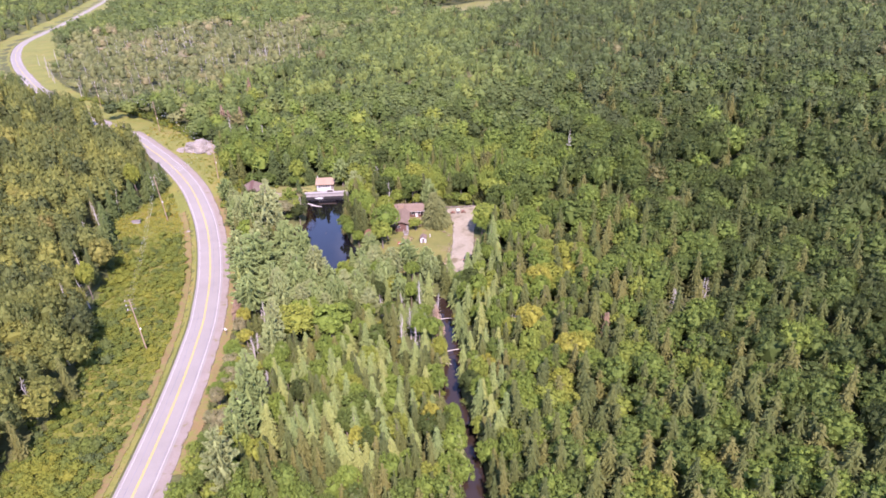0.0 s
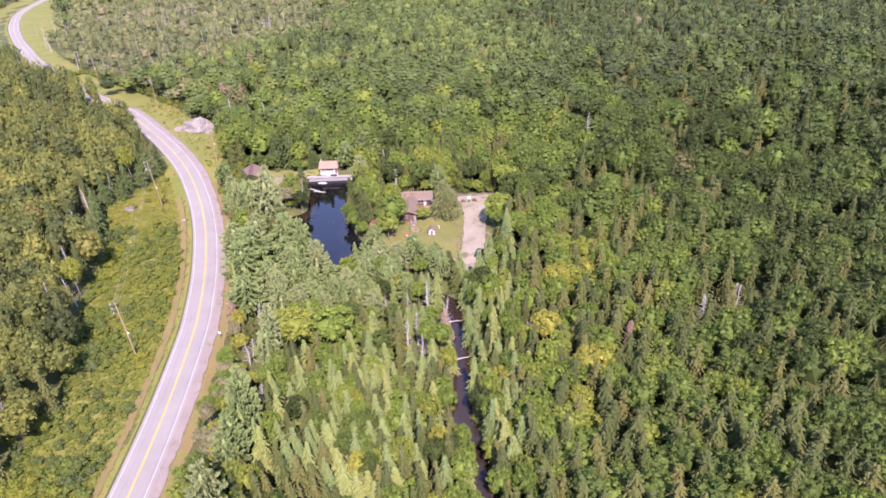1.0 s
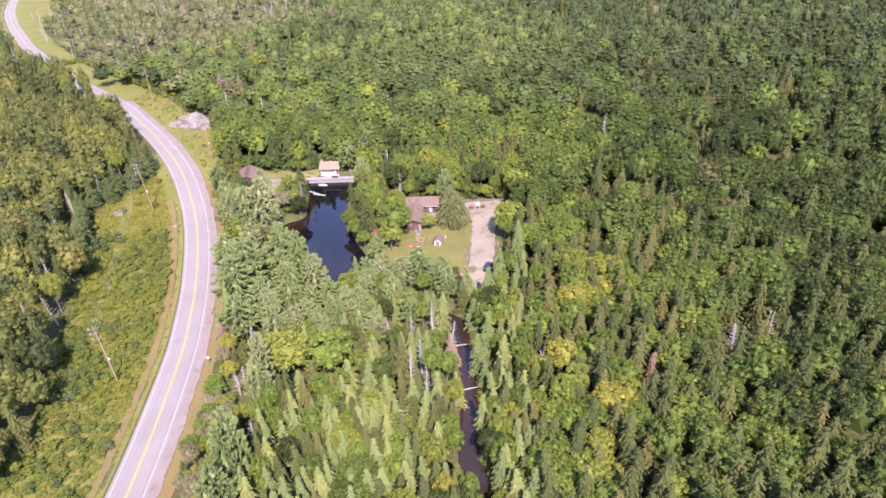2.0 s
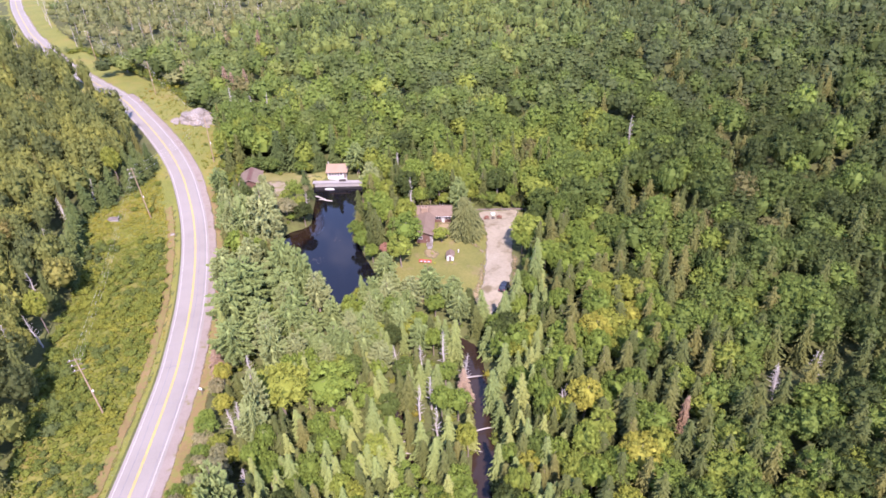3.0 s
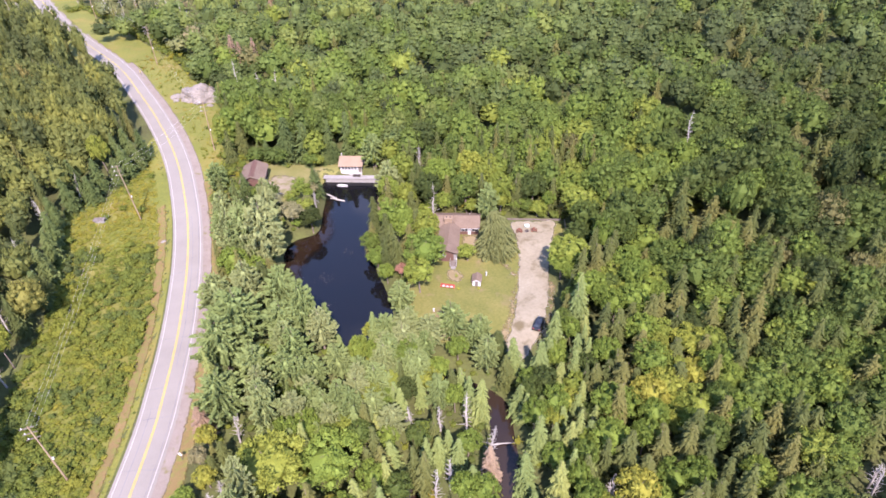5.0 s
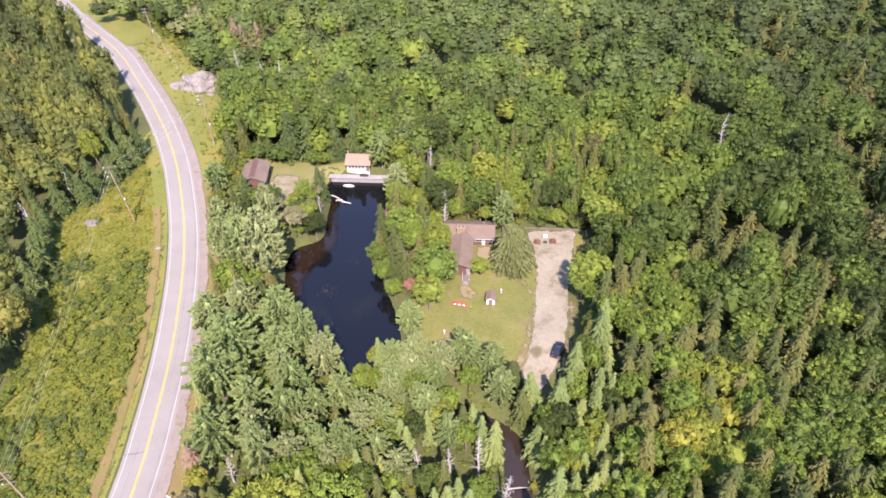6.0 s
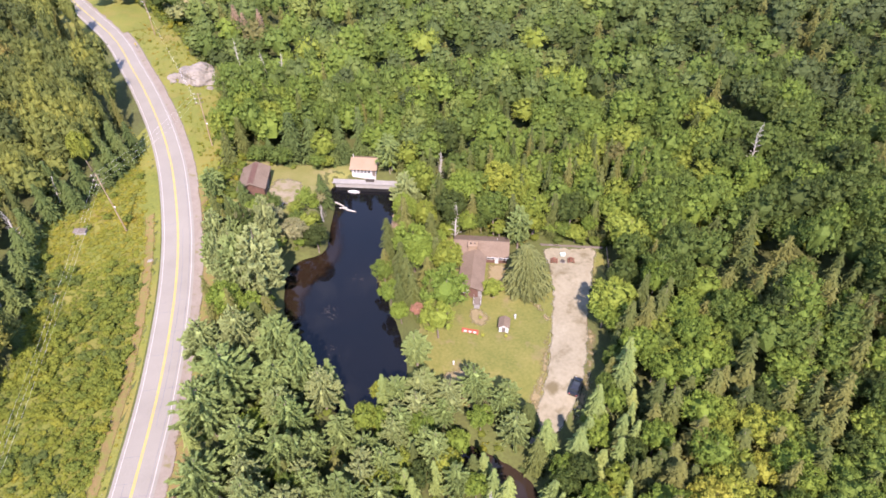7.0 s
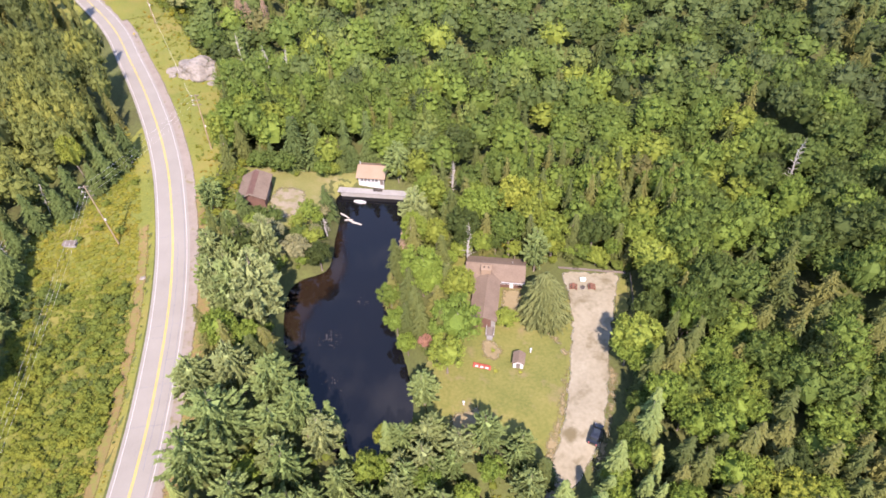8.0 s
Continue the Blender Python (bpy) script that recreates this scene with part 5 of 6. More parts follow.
for k in range(330):
    a, q = rng.uniform(0, 6.3), math.sqrt(rng.random()) * 1.25
    x, y = THIN[0] + THIN[2] * 0.8 * q * math.cos(a), THIN[1] + THIN[3] * 0.8 * q * math.sin(a)
    if abs(x - float(road_x(y))) > 16:
        stems.add(dead[k % 3], x, y, land1(x, y), 0.9, rng.uniform(0.9, 1.7), rng.uniform(0, 6.3), 0.5)
stems.finish("dead_stand", M_DEAD, "thin pale dead stems standing in the marsh", "dead trees")


# ---- buildings ----
def gable_roof(bm, x0, x1, y0, y1, eave, rise, along, thick=0.18):
    """Two thick slopes over a rectangle; the ridge runs along x or y."""
    if along == "x":
        m = (y0 + y1) / 2
        out = [(y0, eave), (m, eave + rise), (y1, eave), (y1, eave - thick), (m, eave + rise - thick), (y0, eave - thick)]
        return prism(bm, out, "x", x0, x1)
    m = (x0 + x1) / 2
    out = [(x0, eave), (m, eave + rise), (x1, eave), (x1, eave - thick), (m, eave + rise - thick), (x0, eave - thick)]
    return prism(bm, out, "y", y0, y1)


def house_walls(bm, x0, x1, y0, y1, z0, eave, rise, along):
    if along == "x":
        m = (y0 + y1) / 2
        return prism(bm, [(y0, z0), (y0, eave), (m, eave + rise), (y1, eave), (y1, z0)], "x", x0, x1)
    m = (x0 + x1) / 2
    return prism(bm, [(x0, z0), (x0, eave), (m, eave + rise), (x1, eave), (x1, z0)], "y", y0, y1)


def window(parent, x, y, z, wide, high, face="y", frame_mat=None):
    """A window on a wall that faces -y (or +x), with frame and pane."""
    w = part("window", boxes((x - wide / 2, y - 0.06, z, x + wide / 2, y, z + 0.09), (x - wide / 2, y - 0.06, z + high - 0.09, x + wide / 2, y, z + high),
                             (x - wide / 2, y - 0.06, z, x - wide / 2 + 0.09, y, z + high), (x + wide / 2 - 0.09, y - 0.06, z, x + wide / 2, y, z + high),
                             (x - 0.04, y - 0.06, z, x + 0.04, y, z + high)), frame_mat or M_PAINT, parent, "white window frame")
    part("pane", boxes((x - wide / 2 + 0.05, y - 0.03, z + 0.05, x + wide / 2 - 0.05, y - 0.012, z + high - 0.05)), M_GLASS, w, "dark window pane")
    return w


G0 = 8.0
house = thing("house", "low brown house with pinkish-brown shingled roofs in an L", "house")
part("wall", house_walls(bmesh.new(), -17.4, -4.6, 224.9, 230.9, G0 - 0.8, 11.0, 1.3, "x"), M_BROWN, house, "brown siding wall")
part("wall", house_walls(bmesh.new(), -15.0, -10.3, 212.8, 225.2, G0 - 0.8, 11.0, 0.85, "y"), M_BROWN, house, "brown siding wall")
part("roof", gable_roof(bmesh.new(), -18.0, -4.1, 224.0, 231.8, 10.95, 1.7, "x"), M_ROOF, house, "brown shingled roof")
part("roof", gable_roof(bmesh.new(), -15.7, -9.6, 211.9, 226.4, 10.97, 1.15, "y"), M_ROOF, house, "brown shingled roof")
part("ridge_cap", boxes((-12.76, 212.0, 12.0, -12.54, 225.6, 12.16), bevel=0.03), M_ROOF, house, "brown ridge cap")
part("ridge_cap", boxes((-17.9, 227.78, 12.52, -4.2, 228.02, 12.69), bevel=0.03), M_ROOF, house, "brown ridge cap")
chim = part("chimney", boxes((-14.2, 225.0, 11.3, -12.0, 226.5, 13.3), (-14.32, 224.88, 13.2, -11.88, 226.62, 13.42), bevel=0.04), M_TAN, house, "tan brick chimney")
for cx in (-13.6, -12.6):
    part("flue", tube(bmesh.new(), [(cx, 225.75, 13.35), (cx, 225.75, 13.7)], [0.2, 0.17], 10), M_CHAR, chim, "dark flue pot")
part("vent_pipe", tube(bmesh.new(), [(-7.2, 229.0, 12.0), (-7.2, 229.0, 12.75)], [0.07, 0.07], 8), M_PAINT, house, "white vent pipe")
for wx in (-8.6, -5.6):
    window(house, wx, 224.88, 9.3, 2.0, 1.2)
window(house, -13.7, 212.78, 9.2, 1.2, 1.1)
part("door", boxes((-7.6, 224.8, G0, -6.7, 224.88, G0 + 2.05)), M_PAINT, house, "white door")
part("gutter", boxes((-9.5, 223.9, 10.68, -4.1, 224.0, 10.82), bevel=0.02), M_PAINT, house, "white gutter")
porch = thing("porch", "small grey porch with white posts and steps at the gable end", "porch")
part("deck", boxes((-11.9, 210.4, G0 - 0.9, -10.0, 212.7, G0 + 0.15)), M_TIMBER, porch, "grey deck boards")
for px in (-11.8, -10.1):
    part("post", boxes((px - 0.06, 210.5, G0 + 0.15, px + 0.06, 210.62, G0 + 1.15)), M_PAINT, porch)
for px in (-11.8, -10.1):
    part("rail", boxes((px - 0.04, 210.5, G0 + 1.05, px + 0.04, 212.6, G0 + 1.15)), M_PAINT, porch)
for k in range(4):
    part("step", boxes((-11.6, 210.4 - 0.3 * (k + 1), G0 - 1.1, -10.3, 210.4 - 0.3 * k, G0 - 0.03 - 0.18 * k)), M_CONCRETE, porch)
part("screen_door", boxes((-10.9, 212.7, G0 + 0.15, -10.0, 212.77, G0 + 2.2)), M_CONCRETE, porch, "pale screen door")

gs = land1(-4.4, 204) + 0.05
shed = thing("shed", "small white shed with a brown shingled gable roof on the lawn", "shed", at=pose(-4.4, 204.2, gs, 0, 0, -3))
part("wall", house_walls(bmesh.new(), -1.05, 1.05, -1.3, 1.3, -0.3, 1.75, 0.65, "y"), M_PAINT, shed, "white board wall")
part("roof", gable_roof(bmesh.new(), -1.3, 1.3, -1.55, 1.55, 1.72, 0.8, "y", 0.1), M_ROOF, shed, "brown shingled roof")
part("door", boxes((-0.4, -1.34, -0.2, 0.4, -1.3, 1.6)), M_TIMBER, shed, "grey door")

bz = 7.5
boathouse = thing("boathouse", "white boathouse with a tan shingled roof beside the dam", "boathouse")
part("wall", house_walls(bmesh.new(), -52.1, -44.9, 261.2, 267.2, bz - 2, bz + 2.5, 1.6, "x"), M_PAINT, boathouse, "white painted wall")
part("roof", gable_roof(bmesh.new(), -52.6, -44.3, 260.5, 267.9, bz + 2.45, 2.0, "x"), M_TAN, boathouse, "tan shingled roof")
part("pipe", tube(bmesh.new(), [(-51.9, 264.4, bz + 4.0), (-51.9, 264.4, bz + 5.3)], [0.14, 0.14]), M_PAINT, boathouse, "white vent pipe")
for k in range(5):
    window(boathouse, -51.1 + 1.05 * k, 261.18, bz + 0.9, 0.85, 1.15)
part("door", boxes((-45.9, 261.1, bz, -45.0, 261.2, bz + 2.05)), M_TIMBER, boathouse, "grey door")

M_PALE = surface("pale_concrete", [(0.3, (0.144, 0.1382, 0.1282)), (0.7, (0.216, 0.2074, 0.193))], 2.0, 0.4, 0.9)
dam = thing("dam", "low pale concrete dam wall with a deck across the pond", "dam")
part("wall", boxes((-56.6, 257.6, 3.5, -33.8, 258.3, 7.0), bevel=0.05), M_PALE, dam, "pale concrete wall")
part("deck", boxes((-57.4, 257.3, 7.0, -32.8, 259.5, 7.22), bevel=0.04), M_PALE, dam, "weathered concrete deck")
part("gate", boxes((-47.4, 258.4, 7.25, -44.9, 259.0, 7.9)), M_CHAR, dam, "dark sluice gate gear")

garage = thing("garage", "brown-roofed garage with dark walls at the edge of the yard", "garage", at=pose(-76.8, 248.4, land1(-76.8, 248.4), 0, 0, 10))
part("wall", house_walls(bmesh.new(), -3.4, 3.4, -5.0, 5.0, -0.9, 2.9, 1.9, "y"), M_BROWN, garage, "dark brown wall")
part("roof", gable_roof(bmesh.new(), -4.0, 4.0, -5.6, 5.6, 2.75, 2.0, "y"), M_ROOF, garage, "reddish-brown shingled roof")
part("garage_door", boxes((3.4, -2.6, -0.2, 3.46, 2.4, 2.3)), M_TIMBER, garage, "grey timber door")


# ---- rocks, poles and roadside ----
def boulder(name, label, x, y, size, seed, mat=M_ROCK, sub=4, parent=None):
    bm = bmesh.new()
    bmesh.ops.create_icosphere(bm, subdivisions=sub, radius=1)
    for v in bm.verts:
        d = v.co.normalized()
        k = 1 + 0.24 * noise.noise(d * 1.6 + Vector((seed, 0, 0))) + 0.1 * noise.noise(d * 4 + Vector((0, seed, 0)))
        c = noise.cell(d * 2.6 + Vector((seed, seed, 0)))
        v.co = d * k * (1 + 0.045 * c)
        v.co.x, v.co.y, v.co.z = v.co.x * size[0], v.co.y * size[1], v.co.z * size[2]
    me = bpy.data.meshes.new(name)
    bm.to_mesh(me)
    bm.free()
    me.materials.append(mat)
    ob = tagged(new(name, me), label, "rock")
    ob.matrix_basis = pose(x, y, land1(x, y) - 0.15 * size[2], 0, 0, seed * 37)
    return ob


rock = boulder("rock_outcrop", "large pale pinkish granite outcrop beside the road", -119, 309, (8.2, 6.4, 5.4), 1, sub=5)
rock.matrix_basis = pose(-118.0, 309.4, land1(-118.0, 309.4) - 0.3, -6, 6, 8)
boulder("boulder", "pale granite boulder beside the outcrop", -127.6, 308.2, (2.4, 2.2, 1.8), 2)
boulder("boulder", "small pale granite boulder beside the outcrop", -126.2, 304.8, (1.4, 1.3, 1.0), 3)
boulder("boulder", "pale boulder at the foot of the outcrop", -112.0, 302.6, (1.4, 1.2, 0.8), 4)
boulder("boulder", "pale stone beside the gravel shoulder", -94.0, 217.0, (0.9, 0.7, 0.5), 5, sub=3)


def pole(x, y, height, lean, turn):
    z = land1(x, y)
    ob = thing("utility_pole", "tall weathered wooden utility pole with crossarms and insulators", "pole", "utility poles along the road", pose(x, y, z, 0, lean, turn))
    part("post", tube(bmesh.new(), [(0, 0, -0.5), (0, 0, height * 0.5), (0, 0, height)], [0.2, 0.165, 0.12], 8), M_POLE, ob)
    for k, h in enumerate((height - 0.5, height - 1.9, height - 3.3)):
        arm = part("crossarm", boxes((-1.5, -0.07, h, 0.9, 0.07, h + 0.14)), M_TIMBER, ob, "grey timber crossarm")
        part("insulator", tube(bmesh.new(), [(-1.05, 0, h + 0.12), (-1.05, 0, h + 0.3), (-1.05, 0, h + 0.5)], [0.07, 0.12, 0.06], 8), M_PAINT, arm, "white insulator")
    part("box", boxes((0.12, -0.15, height * 0.42, 0.42, 0.15, height * 0.42 + 0.5), bevel=0.02), M_METAL, ob, "grey metal box")
    return ob


POLES = [(-60, 62, 17.0), (-80.6, 142.2, 17.0), (-105.5, 227.2, 18.8), (-96.5, 266.0, 17.8), (-152.0, 344.5, 17.0), (-214, 408, 16.5)]
for k, (px, py, ph) in enumerate(POLES):
    if k:
        pole(px, py, ph, (0, -2.0, -3.0, 1.5, 0, 0)[k], 25)
for k in range(1, len(POLES) - 1):
    (ax, ay, ah), (bx, by, bh) = POLES[k], POLES[k + 1]
    az, bz2 = land1(ax, ay) + ah, land1(bx, by) + bh
    for drop, side in ((0.0, -0.95), (1.4, -0.95), (2.8, -0.95)):
        bm = bmesh.new()
        pts = [(ax + (bx - ax) * u + side, ay + (by - ay) * u, az - drop + (bz2 - az) * u - 5.6 * u * (1 - u)) for u in (i / 14 for i in range(15))]
        tube(bm, pts, [0.009] * 15, 4)
        w = part("power_line", bm, M_METAL, None)
        tagged(w, "thin grey overhead power line between poles", "cable", "overhead power lines")

wz = land1(-116.7, 224.7)
hut = thing("culvert_box", "low grey concrete box in the meadow", "concrete box", at=pose(-116.7, 224.7, wz, 0, 0, 8))
part("body", boxes((-1.6, -0.8, -0.3, 1.6, 0.8, 0.75), bevel=0.05), M_CONCRETE, hut)
part("lid", boxes((-1.7, -0.9, 0.75, 1.7, 0.9, 0.95), bevel=0.04), M_TIMBER, hut, "dark grey slab lid")


def sign(x, y, mat, label, wide=0.75):
    z = land1(x, y)
    ob = thing("road_sign", label, "sign", "", pose(x, y, z, 0, 0, -10))
    part("post", boxes((-0.05, -0.05, -0.3, 0.05, 0.05, 2.3)), M_TIMBER, ob)
    bm = bmesh.new()
    prism(bm, [(0, 1.5), (wide * 0.72, 1.5 + wide * 0.72), (0, 1.5 + wide * 1.44), (-wide * 0.72, 1.5 + wide * 0.72)], "y", -0.09, -0.05)
    part("plate", bm, mat, ob)


sign(-60.0, 147.6, M_METAL, "small grey roadside sign seen from behind")
sign(-152.6, 330.4, M_YLINE, "yellow diamond warning sign on the verge")


# ---- house yard ----
def picnic_table(x, y, turn, mat=M_WOOD, label="dark red-brown wooden picnic table on the gravel"):
    ob = thing("picnic_table", label, "table", "picnic tables on the gravel", pose(x, y, land1(x, y) + 0.13, 0, 0, turn))
    for k in range(5):
        part("top_plank", boxes((-0.92, -0.38 + 0.155 * k, 0.71, 0.92, -0.24 + 0.155 * k, 0.75), bevel=0.008), mat, ob)
    for s in (-1, 1):
        for k in range(2):
            part("seat_plank", boxes((-0.92, s * 0.72 - 0.14 + 0.15 * k, 0.41, 0.92, s * 0.72 - 0.01 + 0.15 * k, 0.45), bevel=0.008), mat, ob)
        part("cross_beam", boxes((s * 0.62 - 0.04, -0.86, 0.33, s * 0.62 + 0.04, 0.86, 0.41)), mat, ob)
        for q in (-1, 1):
            bm = bmesh.new()
            tube(bm, [(s * 0.66, q * 0.7, -0.02), (s * 0.66, q * 0.28, 0.71)], [0.055, 0.055], 4)
            part("leg", bm, mat, ob)
    return ob


picnic_table(7.1, 226.4, 88)
picnic_table(11.25, 226.8, 92)
pit_z = land1(9.2, 226.9) + 0.13
pit = thing("fire_pit", "round charred steel fire pit on the gravel", "fire pit", at=pose(9.2, 226.6, pit_z))
bm = bmesh.new()
tube(bm, [(0, 0, -0.02), (0, 0, 0.32)], [0.5, 0.52], 16)
part("ring", bm, M_CHAR, pit)
for k in range(10):
    a = k * 0.628
    part("stone", boxes((0.62 * math.cos(a) - 0.12, 0.62 * math.sin(a) - 0.12, -0.03, 0.62 * math.cos(a) + 0.12, 0.62 * math.sin(a) + 0.12, 0.16), bevel=0.04), M_ROCK, pit)
tub = thing("storage_tub", "small pale teal tub on the gravel", "tub", at=pose(9.3, 229.0, land1(9.3, 229.0) + 0.13, 0, 0, 10))
part("body", boxes((-0.6, -0.4, 0, 0.6, 0.4, 0.5), bevel=0.06), M_TEAL, tub)
part("lid", boxes((-0.64, -0.44, 0.5, 0.64, 0.44, 0.57), bevel=0.02), M_TEAL, tub, "pale teal lid")

wall_z = land1(12, 232.5)
sleepers = thing("retaining_wall", "low grey timber retaining wall behind the gravel pad", "wall")
for k in range(8):
    for r in range(3):
        part("sleeper", boxes((3.6 + 1.95 * k + 0.3 * (r % 2), 232.4, wall_z - 0.25 + 0.26 * r, 5.5 + 1.95 * k + 0.3 * (r % 2), 232.65, wall_z + 0.0 + 0.26 * r), bevel=0.015), M_TIMBER, sleepers)
fence = thing("fence", "low grey timber rail fence beside the gravel pad", "fence")
for k in range(7):
    fy = 232.0 - 2.0 * k
    fz = land1(20.3 - 0.02 * k, fy)
    part("post", boxes((20.2, fy - 0.06, fz - 0.2, 20.32, fy + 0.06, fz + 1.0)), M_TIMBER, fence)
    if k < 6:
        fz2 = land1(20.3, fy - 2)
        for h in (0.35, 0.65, 0.92):
            bm = bmesh.new()
            tube(bm, [(20.26, fy, fz + h), (20.26, fy - 2, fz2 + h)], [0.06, 0.06], 4)
            part("rail", bm, M_TIMBER, fence)

rz = land1(-12, 202) + 0.06
bench = thing("garden_bench", "long red-painted garden bench with white cushions on the lawn", "bench", at=pose(-11.9, 202.0, rz, 0, 0, -8))
for k in range(3):
    part("seat_plank", boxes((-1.9, -0.3 + 0.22 * k, 0.42, 1.9, -0.11 + 0.22 * k, 0.47), bevel=0.01), M_REDP, bench)
for k in range(2):
    part("back_plank", boxes((-1.9, 0.36, 0.55 + 0.24 * k, 1.9, 0.41, 0.75 + 0.24 * k), bevel=0.01), M_REDP, bench)
for sx in (-1.75, 0, 1.75):
    part("leg", boxes((sx - 0.06, -0.28, -0.04, sx + 0.06, 0.4, 0.42)), M_REDP, bench)
    part("cushion", boxes((sx * 0.62 - 0.32, -0.28, 0.47, sx * 0.62 + 0.32, 0.2, 0.6), bevel=0.05), M_PAINT, bench, "white cushion")
for nm, px, py, hh, lab in (("garden_post", -14.7, 193.0, 0.9, "short white post on the lawn"), ("garden_post", -2.0, 207.4, 1.0, "short white post beside the shed")):
    ob = thing(nm, lab, "post", "white posts on the lawn", pose(px, py, land1(px, py) + 0.05))
    part("post", boxes((-0.16, -0.16, -0.1, 0.16, 0.16, hh), bevel=0.03), M_PAINT, ob)
    part("cap", boxes((-0.22, -0.22, hh, 0.22, 0.22, hh + 0.08), bevel=0.02), M_PAINT, ob)
for (px, py, s, mk) in ((-9.9, 206.8, 0.6, "y"), (-3.9, 201.9, 0.55, "y"), (-9.0, 201.6, 0.6, "g"), (-12.4, 190.5, 0.0, "y")):
    if s:
        ob = tagged(new("flower_bush", mesh_of("flower_bush", SHRUB[0][0] * np.array([s * 1.2, s * 1.2, s * 1.2]), SHRUB[0][1], M_YELLOW, normals=SHRUB[0][2])), "low bright yellow-green flowering bush on the lawn", "bush", "flowering bushes on the lawn")
        ob.matrix_basis = pose(px, py, land1(px, py) - 0.1)


# ---- car ----
def car(x, y, turn):
    ob = thing("car", "black sport utility car parked on the gravel drive", "car", at=pose(x, y, land1(x, y) + 0.14, 0, 0, turn))
    side = [(-2.3, 0.35), (-2.32, 0.85), (-2.2, 1.02), (-1.75, 1.08), (-1.45, 1.55), (-1.1, 1.66), (0.55, 1.68), (0.85, 1.6), (1.35, 1.12), (2.15, 1.0), (2.33, 0.8), (2.33, 0.4), (2.2, 0.3), (-2.2, 0.3)]
    bm = prism(bmesh.new(), [(a, b) for a, b in side], "y", -0.92, 0.92)
    for v in bm.verts:
        if v.co.z > 1.1:
            v.co.y *= 0.8
    bmesh.ops.bevel(bm, geom=bm.edges[:], offset=0.05, segments=2, affect="EDGES")
    part("body", bm, M_CAR, ob, "glossy black body")
    def pane(name, pts):
        b = bmesh.new()
        vs = [b.verts.new(p) for p in pts]
        b.faces.new(vs)
        e = bmesh.ops.extrude_face_region(b, geom=b.faces[:])
        b.normal_update()
        for v in (g for g in e["geom"] if isinstance(g, bmesh.types.BMVert)):
            v.co += Vector((0, 0, 0.012))
        part(name, b, M_GLASS, ob, "dark tinted glass")
    pane("windscreen", [(1.32, -0.7, 1.17), (1.32, 0.7, 1.17), (0.9, 0.62, 1.6), (0.9, -0.62, 1.6)])
    pane("rear_window", [(-1.72, 0.7, 1.14), (-1.72, -0.7, 1.14), (-1.48, -0.62, 1.55), (-1.48, 0.62, 1.55)])
    pane("roof_glass", [(-0.4, -0.45, 1.69), (0.5, -0.45, 1.69), (0.5, 0.45, 1.69), (-0.4, 0.45, 1.69)])
    for s in (-1, 1):
        part("side_window", boxes((-1.35, s * 0.86 - 0.02, 1.1, 0.95, s * 0.86 + 0.02, 1.45)), M_GLASS, ob, "dark side glass")
        part("mirror", boxes((0.85, s * 1.02 - 0.1, 1.02, 1.05, s * 1.02 + 0.1, 1.18), bevel=0.03), M_CAR, ob)
        part("headlight", boxes((2.24, s * 0.66 - 0.2, 0.72, 2.36, s * 0.66 + 0.2, 0.86), bevel=0.02), M_PAINT, ob, "clear headlight")
        part("tail_light", boxes((-2.36, s * 0.72 - 0.14, 0.82, -2.26, s * 0.72 + 0.14, 1.0), bevel=0.02), M_LAMP, ob, "red tail light")
        for wx in (-1.4, 1.42):
            w = part("wheel", tube(bmesh.new(), [(wx, s * 0.74, 0.34), (wx, s * 0.95, 0.34)], [0.35, 0.35], 16), M_TYRE, ob, "black tyre")
            part("rim", tube(bmesh.new(), [(wx, s * 0.94, 0.34), (wx, s * 0.965, 0.34)], [0.22, 0.2], 12), M_METAL, w, "grey alloy rim")
    return ob


car(10.9, 189.2, 71)

# ---- on the water ----
boat = thing("rowing_boat", "white rowing boat floating by the dam", "boat", at=pose(-50.6, 255.2, 5.5, 0, 0, -4) @ Matrix.Diagonal((0.8, 0.8, 0.9, 1)))
bm = bmesh.new()
rows = []
for k in range(9):
    u = -1 + 2 * k / 8
    w = 0.75 * (1 - abs(u) ** 2.6) + 0.05
    rows.append([bm.verts.new((2.3 * u, s * w * f, z)) for s, f, z in ((-1, 1, 0.42), (-1, 0.75, -0.1), (1, 0.75, -0.1), (1, 1, 0.42), (1, 0.88, 0.38), (1, 0.66, 0.06), (-1, 0.66, 0.06), (-1, 0.88, 0.38))])
for a, b in zip(rows, rows[1:]):
    for k in range(8):
        bm.faces.new((a[k], a[(k + 1) % 8], b[(k + 1) % 8], b[k]))
bm.faces.new(rows[0])
bm.faces.new(rows[-1])
bmesh.ops.recalc_face_normals(bm, faces=bm.faces)
part("hull", bm, M_PAINT, boat, "white hull")
for k in (-0.9, 0.2, 1.1):
    part("seat", boxes((k - 0.12, -0.55, 0.26, k + 0.12, 0.55, 0.3)), M_PAINT, boat)
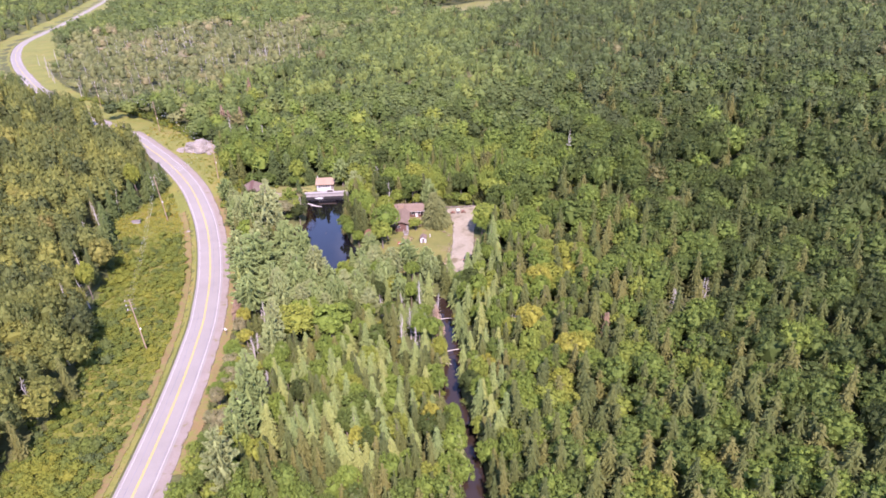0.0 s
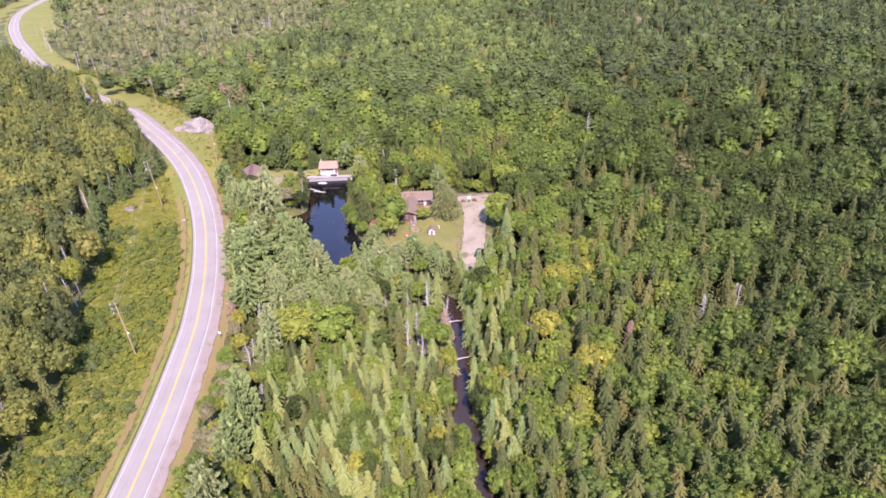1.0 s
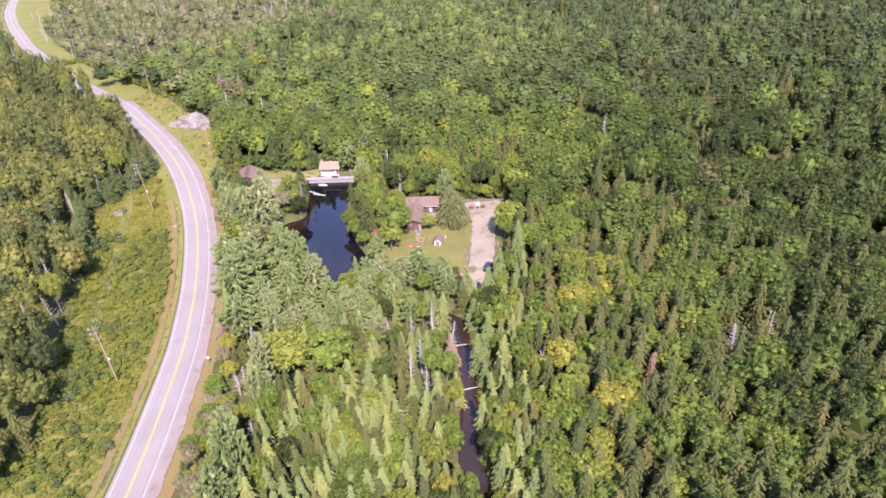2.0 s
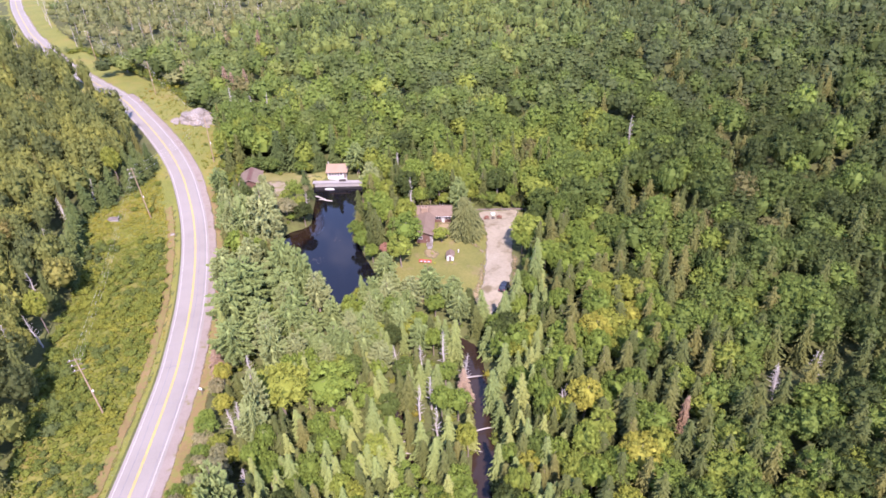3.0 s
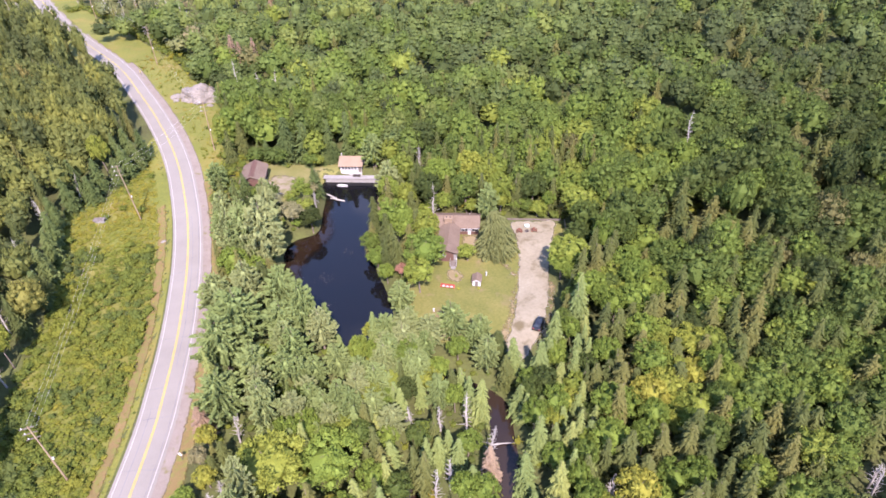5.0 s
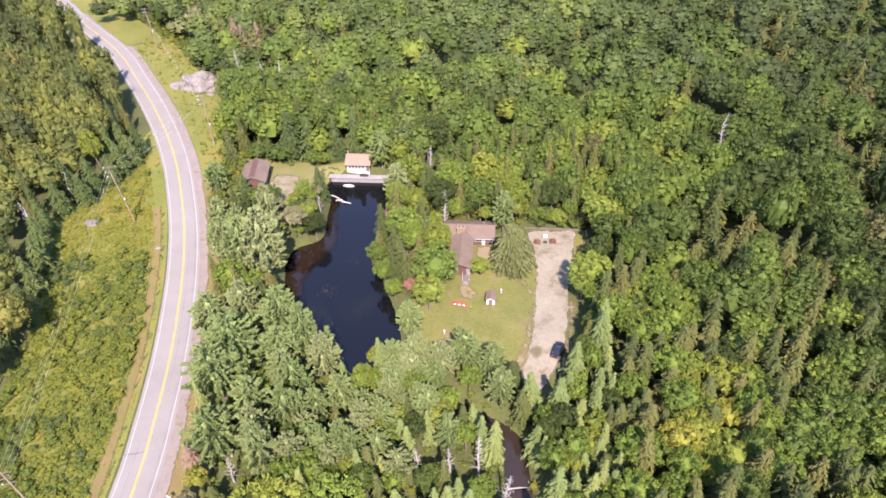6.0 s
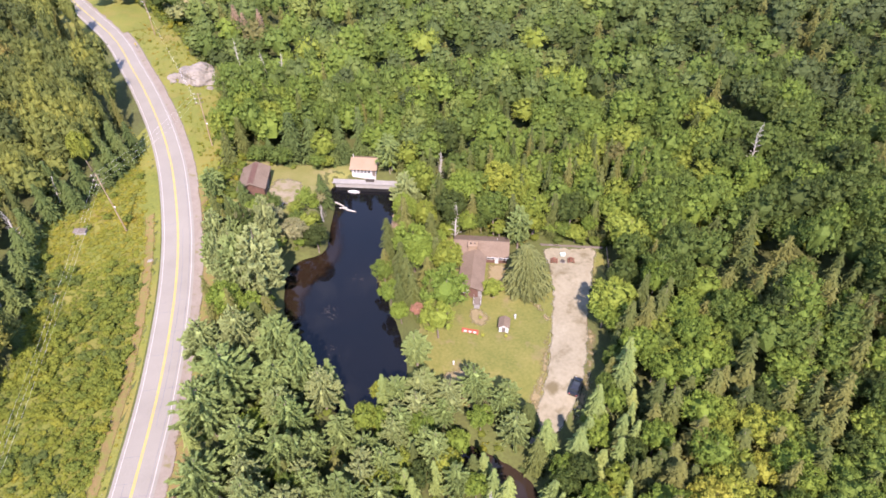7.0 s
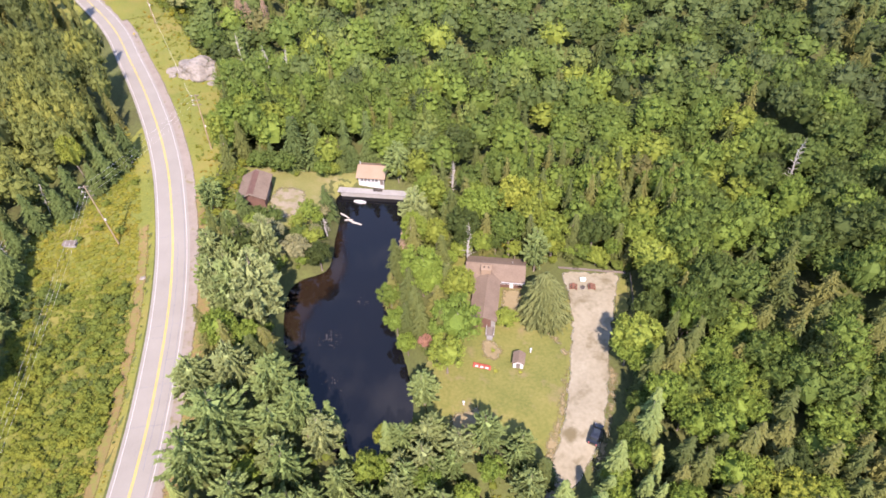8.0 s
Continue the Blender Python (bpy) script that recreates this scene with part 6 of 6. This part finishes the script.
for (ax, ay, ln, tn) in ((-53.4, 249.2, 3.4, -32), (-51.2, 247.2, 2.6, -20), (-49.4, 246.4, 3.0, -14), (-51.9, 247.6, 2.2, 10)):
    bm = bmesh.new()
    tube(bm, [(-ln / 2, 0, 0), (0, 0.06, 0.02), (ln / 2, 0, 0)], [0.24, 0.26, 0.2], 8)
    lg = part("log", bm, M_DEAD, None)
    tagged(lg, "pale bleached log floating on the pond", "log", "floating logs")
    lg.matrix_basis = pose(ax, ay, 5.52, 0, 0, tn)
for (ax, ay, az, ln, tn, tilt) in ((4.4, 141, 4.3, 6.5, 18, 4), (0.9, 135.5, 4.2, 5.5, -12, 3), (-12.5, 137.5, 4.0, 5, -8, 2), (-12.0, 134.5, 4.0, 4.5, -10, 0), (2.5, 157.5, 4.0, 5, 10, 2)):
    bm = bmesh.new()
    tube(bm, [(-ln / 2, 0, 0), (0, 0.1, 0.05), (ln / 2, 0, 0)], [0.17, 0.14, 0.06], 6)
    lg = part("log", bm, M_DEAD, None)
    tagged(lg, "bleached fallen trunk lying across the brook", "log", "fallen trunks in the brook")
    lg.matrix_basis = pose(ax, ay, az, 0, tilt, tn)

# pale pond weed afloat in loose clusters
weed_rng = np.random.default_rng(88)
weed_v, weed_f = [], []
for cx, cy, spread, many in ((-46.2, 207.5, 1.8, 40), (-41.7, 219.0, 0.8, 14), (-42.4, 196.5, 1.6, 16)):
    for k in range(many):
        wx, wy = cx + weed_rng.normal() * spread, cy + weed_rng.normal() * spread * 0.7
        if inside(POND, np.array([wx]), np.array([wy]))[0]:
            r, o = weed_rng.uniform(0.03, 0.09), len(weed_v)
            weed_v += [(wx + r * math.cos(a) * 1.6, wy + r * math.sin(a), 5.53 + 0.012 * (a > 3)) for a in (0.0, 1.05, 2.1, 3.14, 4.2, 5.24)]
            weed_f += [(o, o + 1, o + 2, o + 3), (o, o + 3, o + 4, o + 5)]
tagged(new("pond_weed", mesh_of("pond_weed", weed_v, weed_f, M_TIMBER)), "loose pale floating weed on the dark pond", "pond weed", kind="stuff")
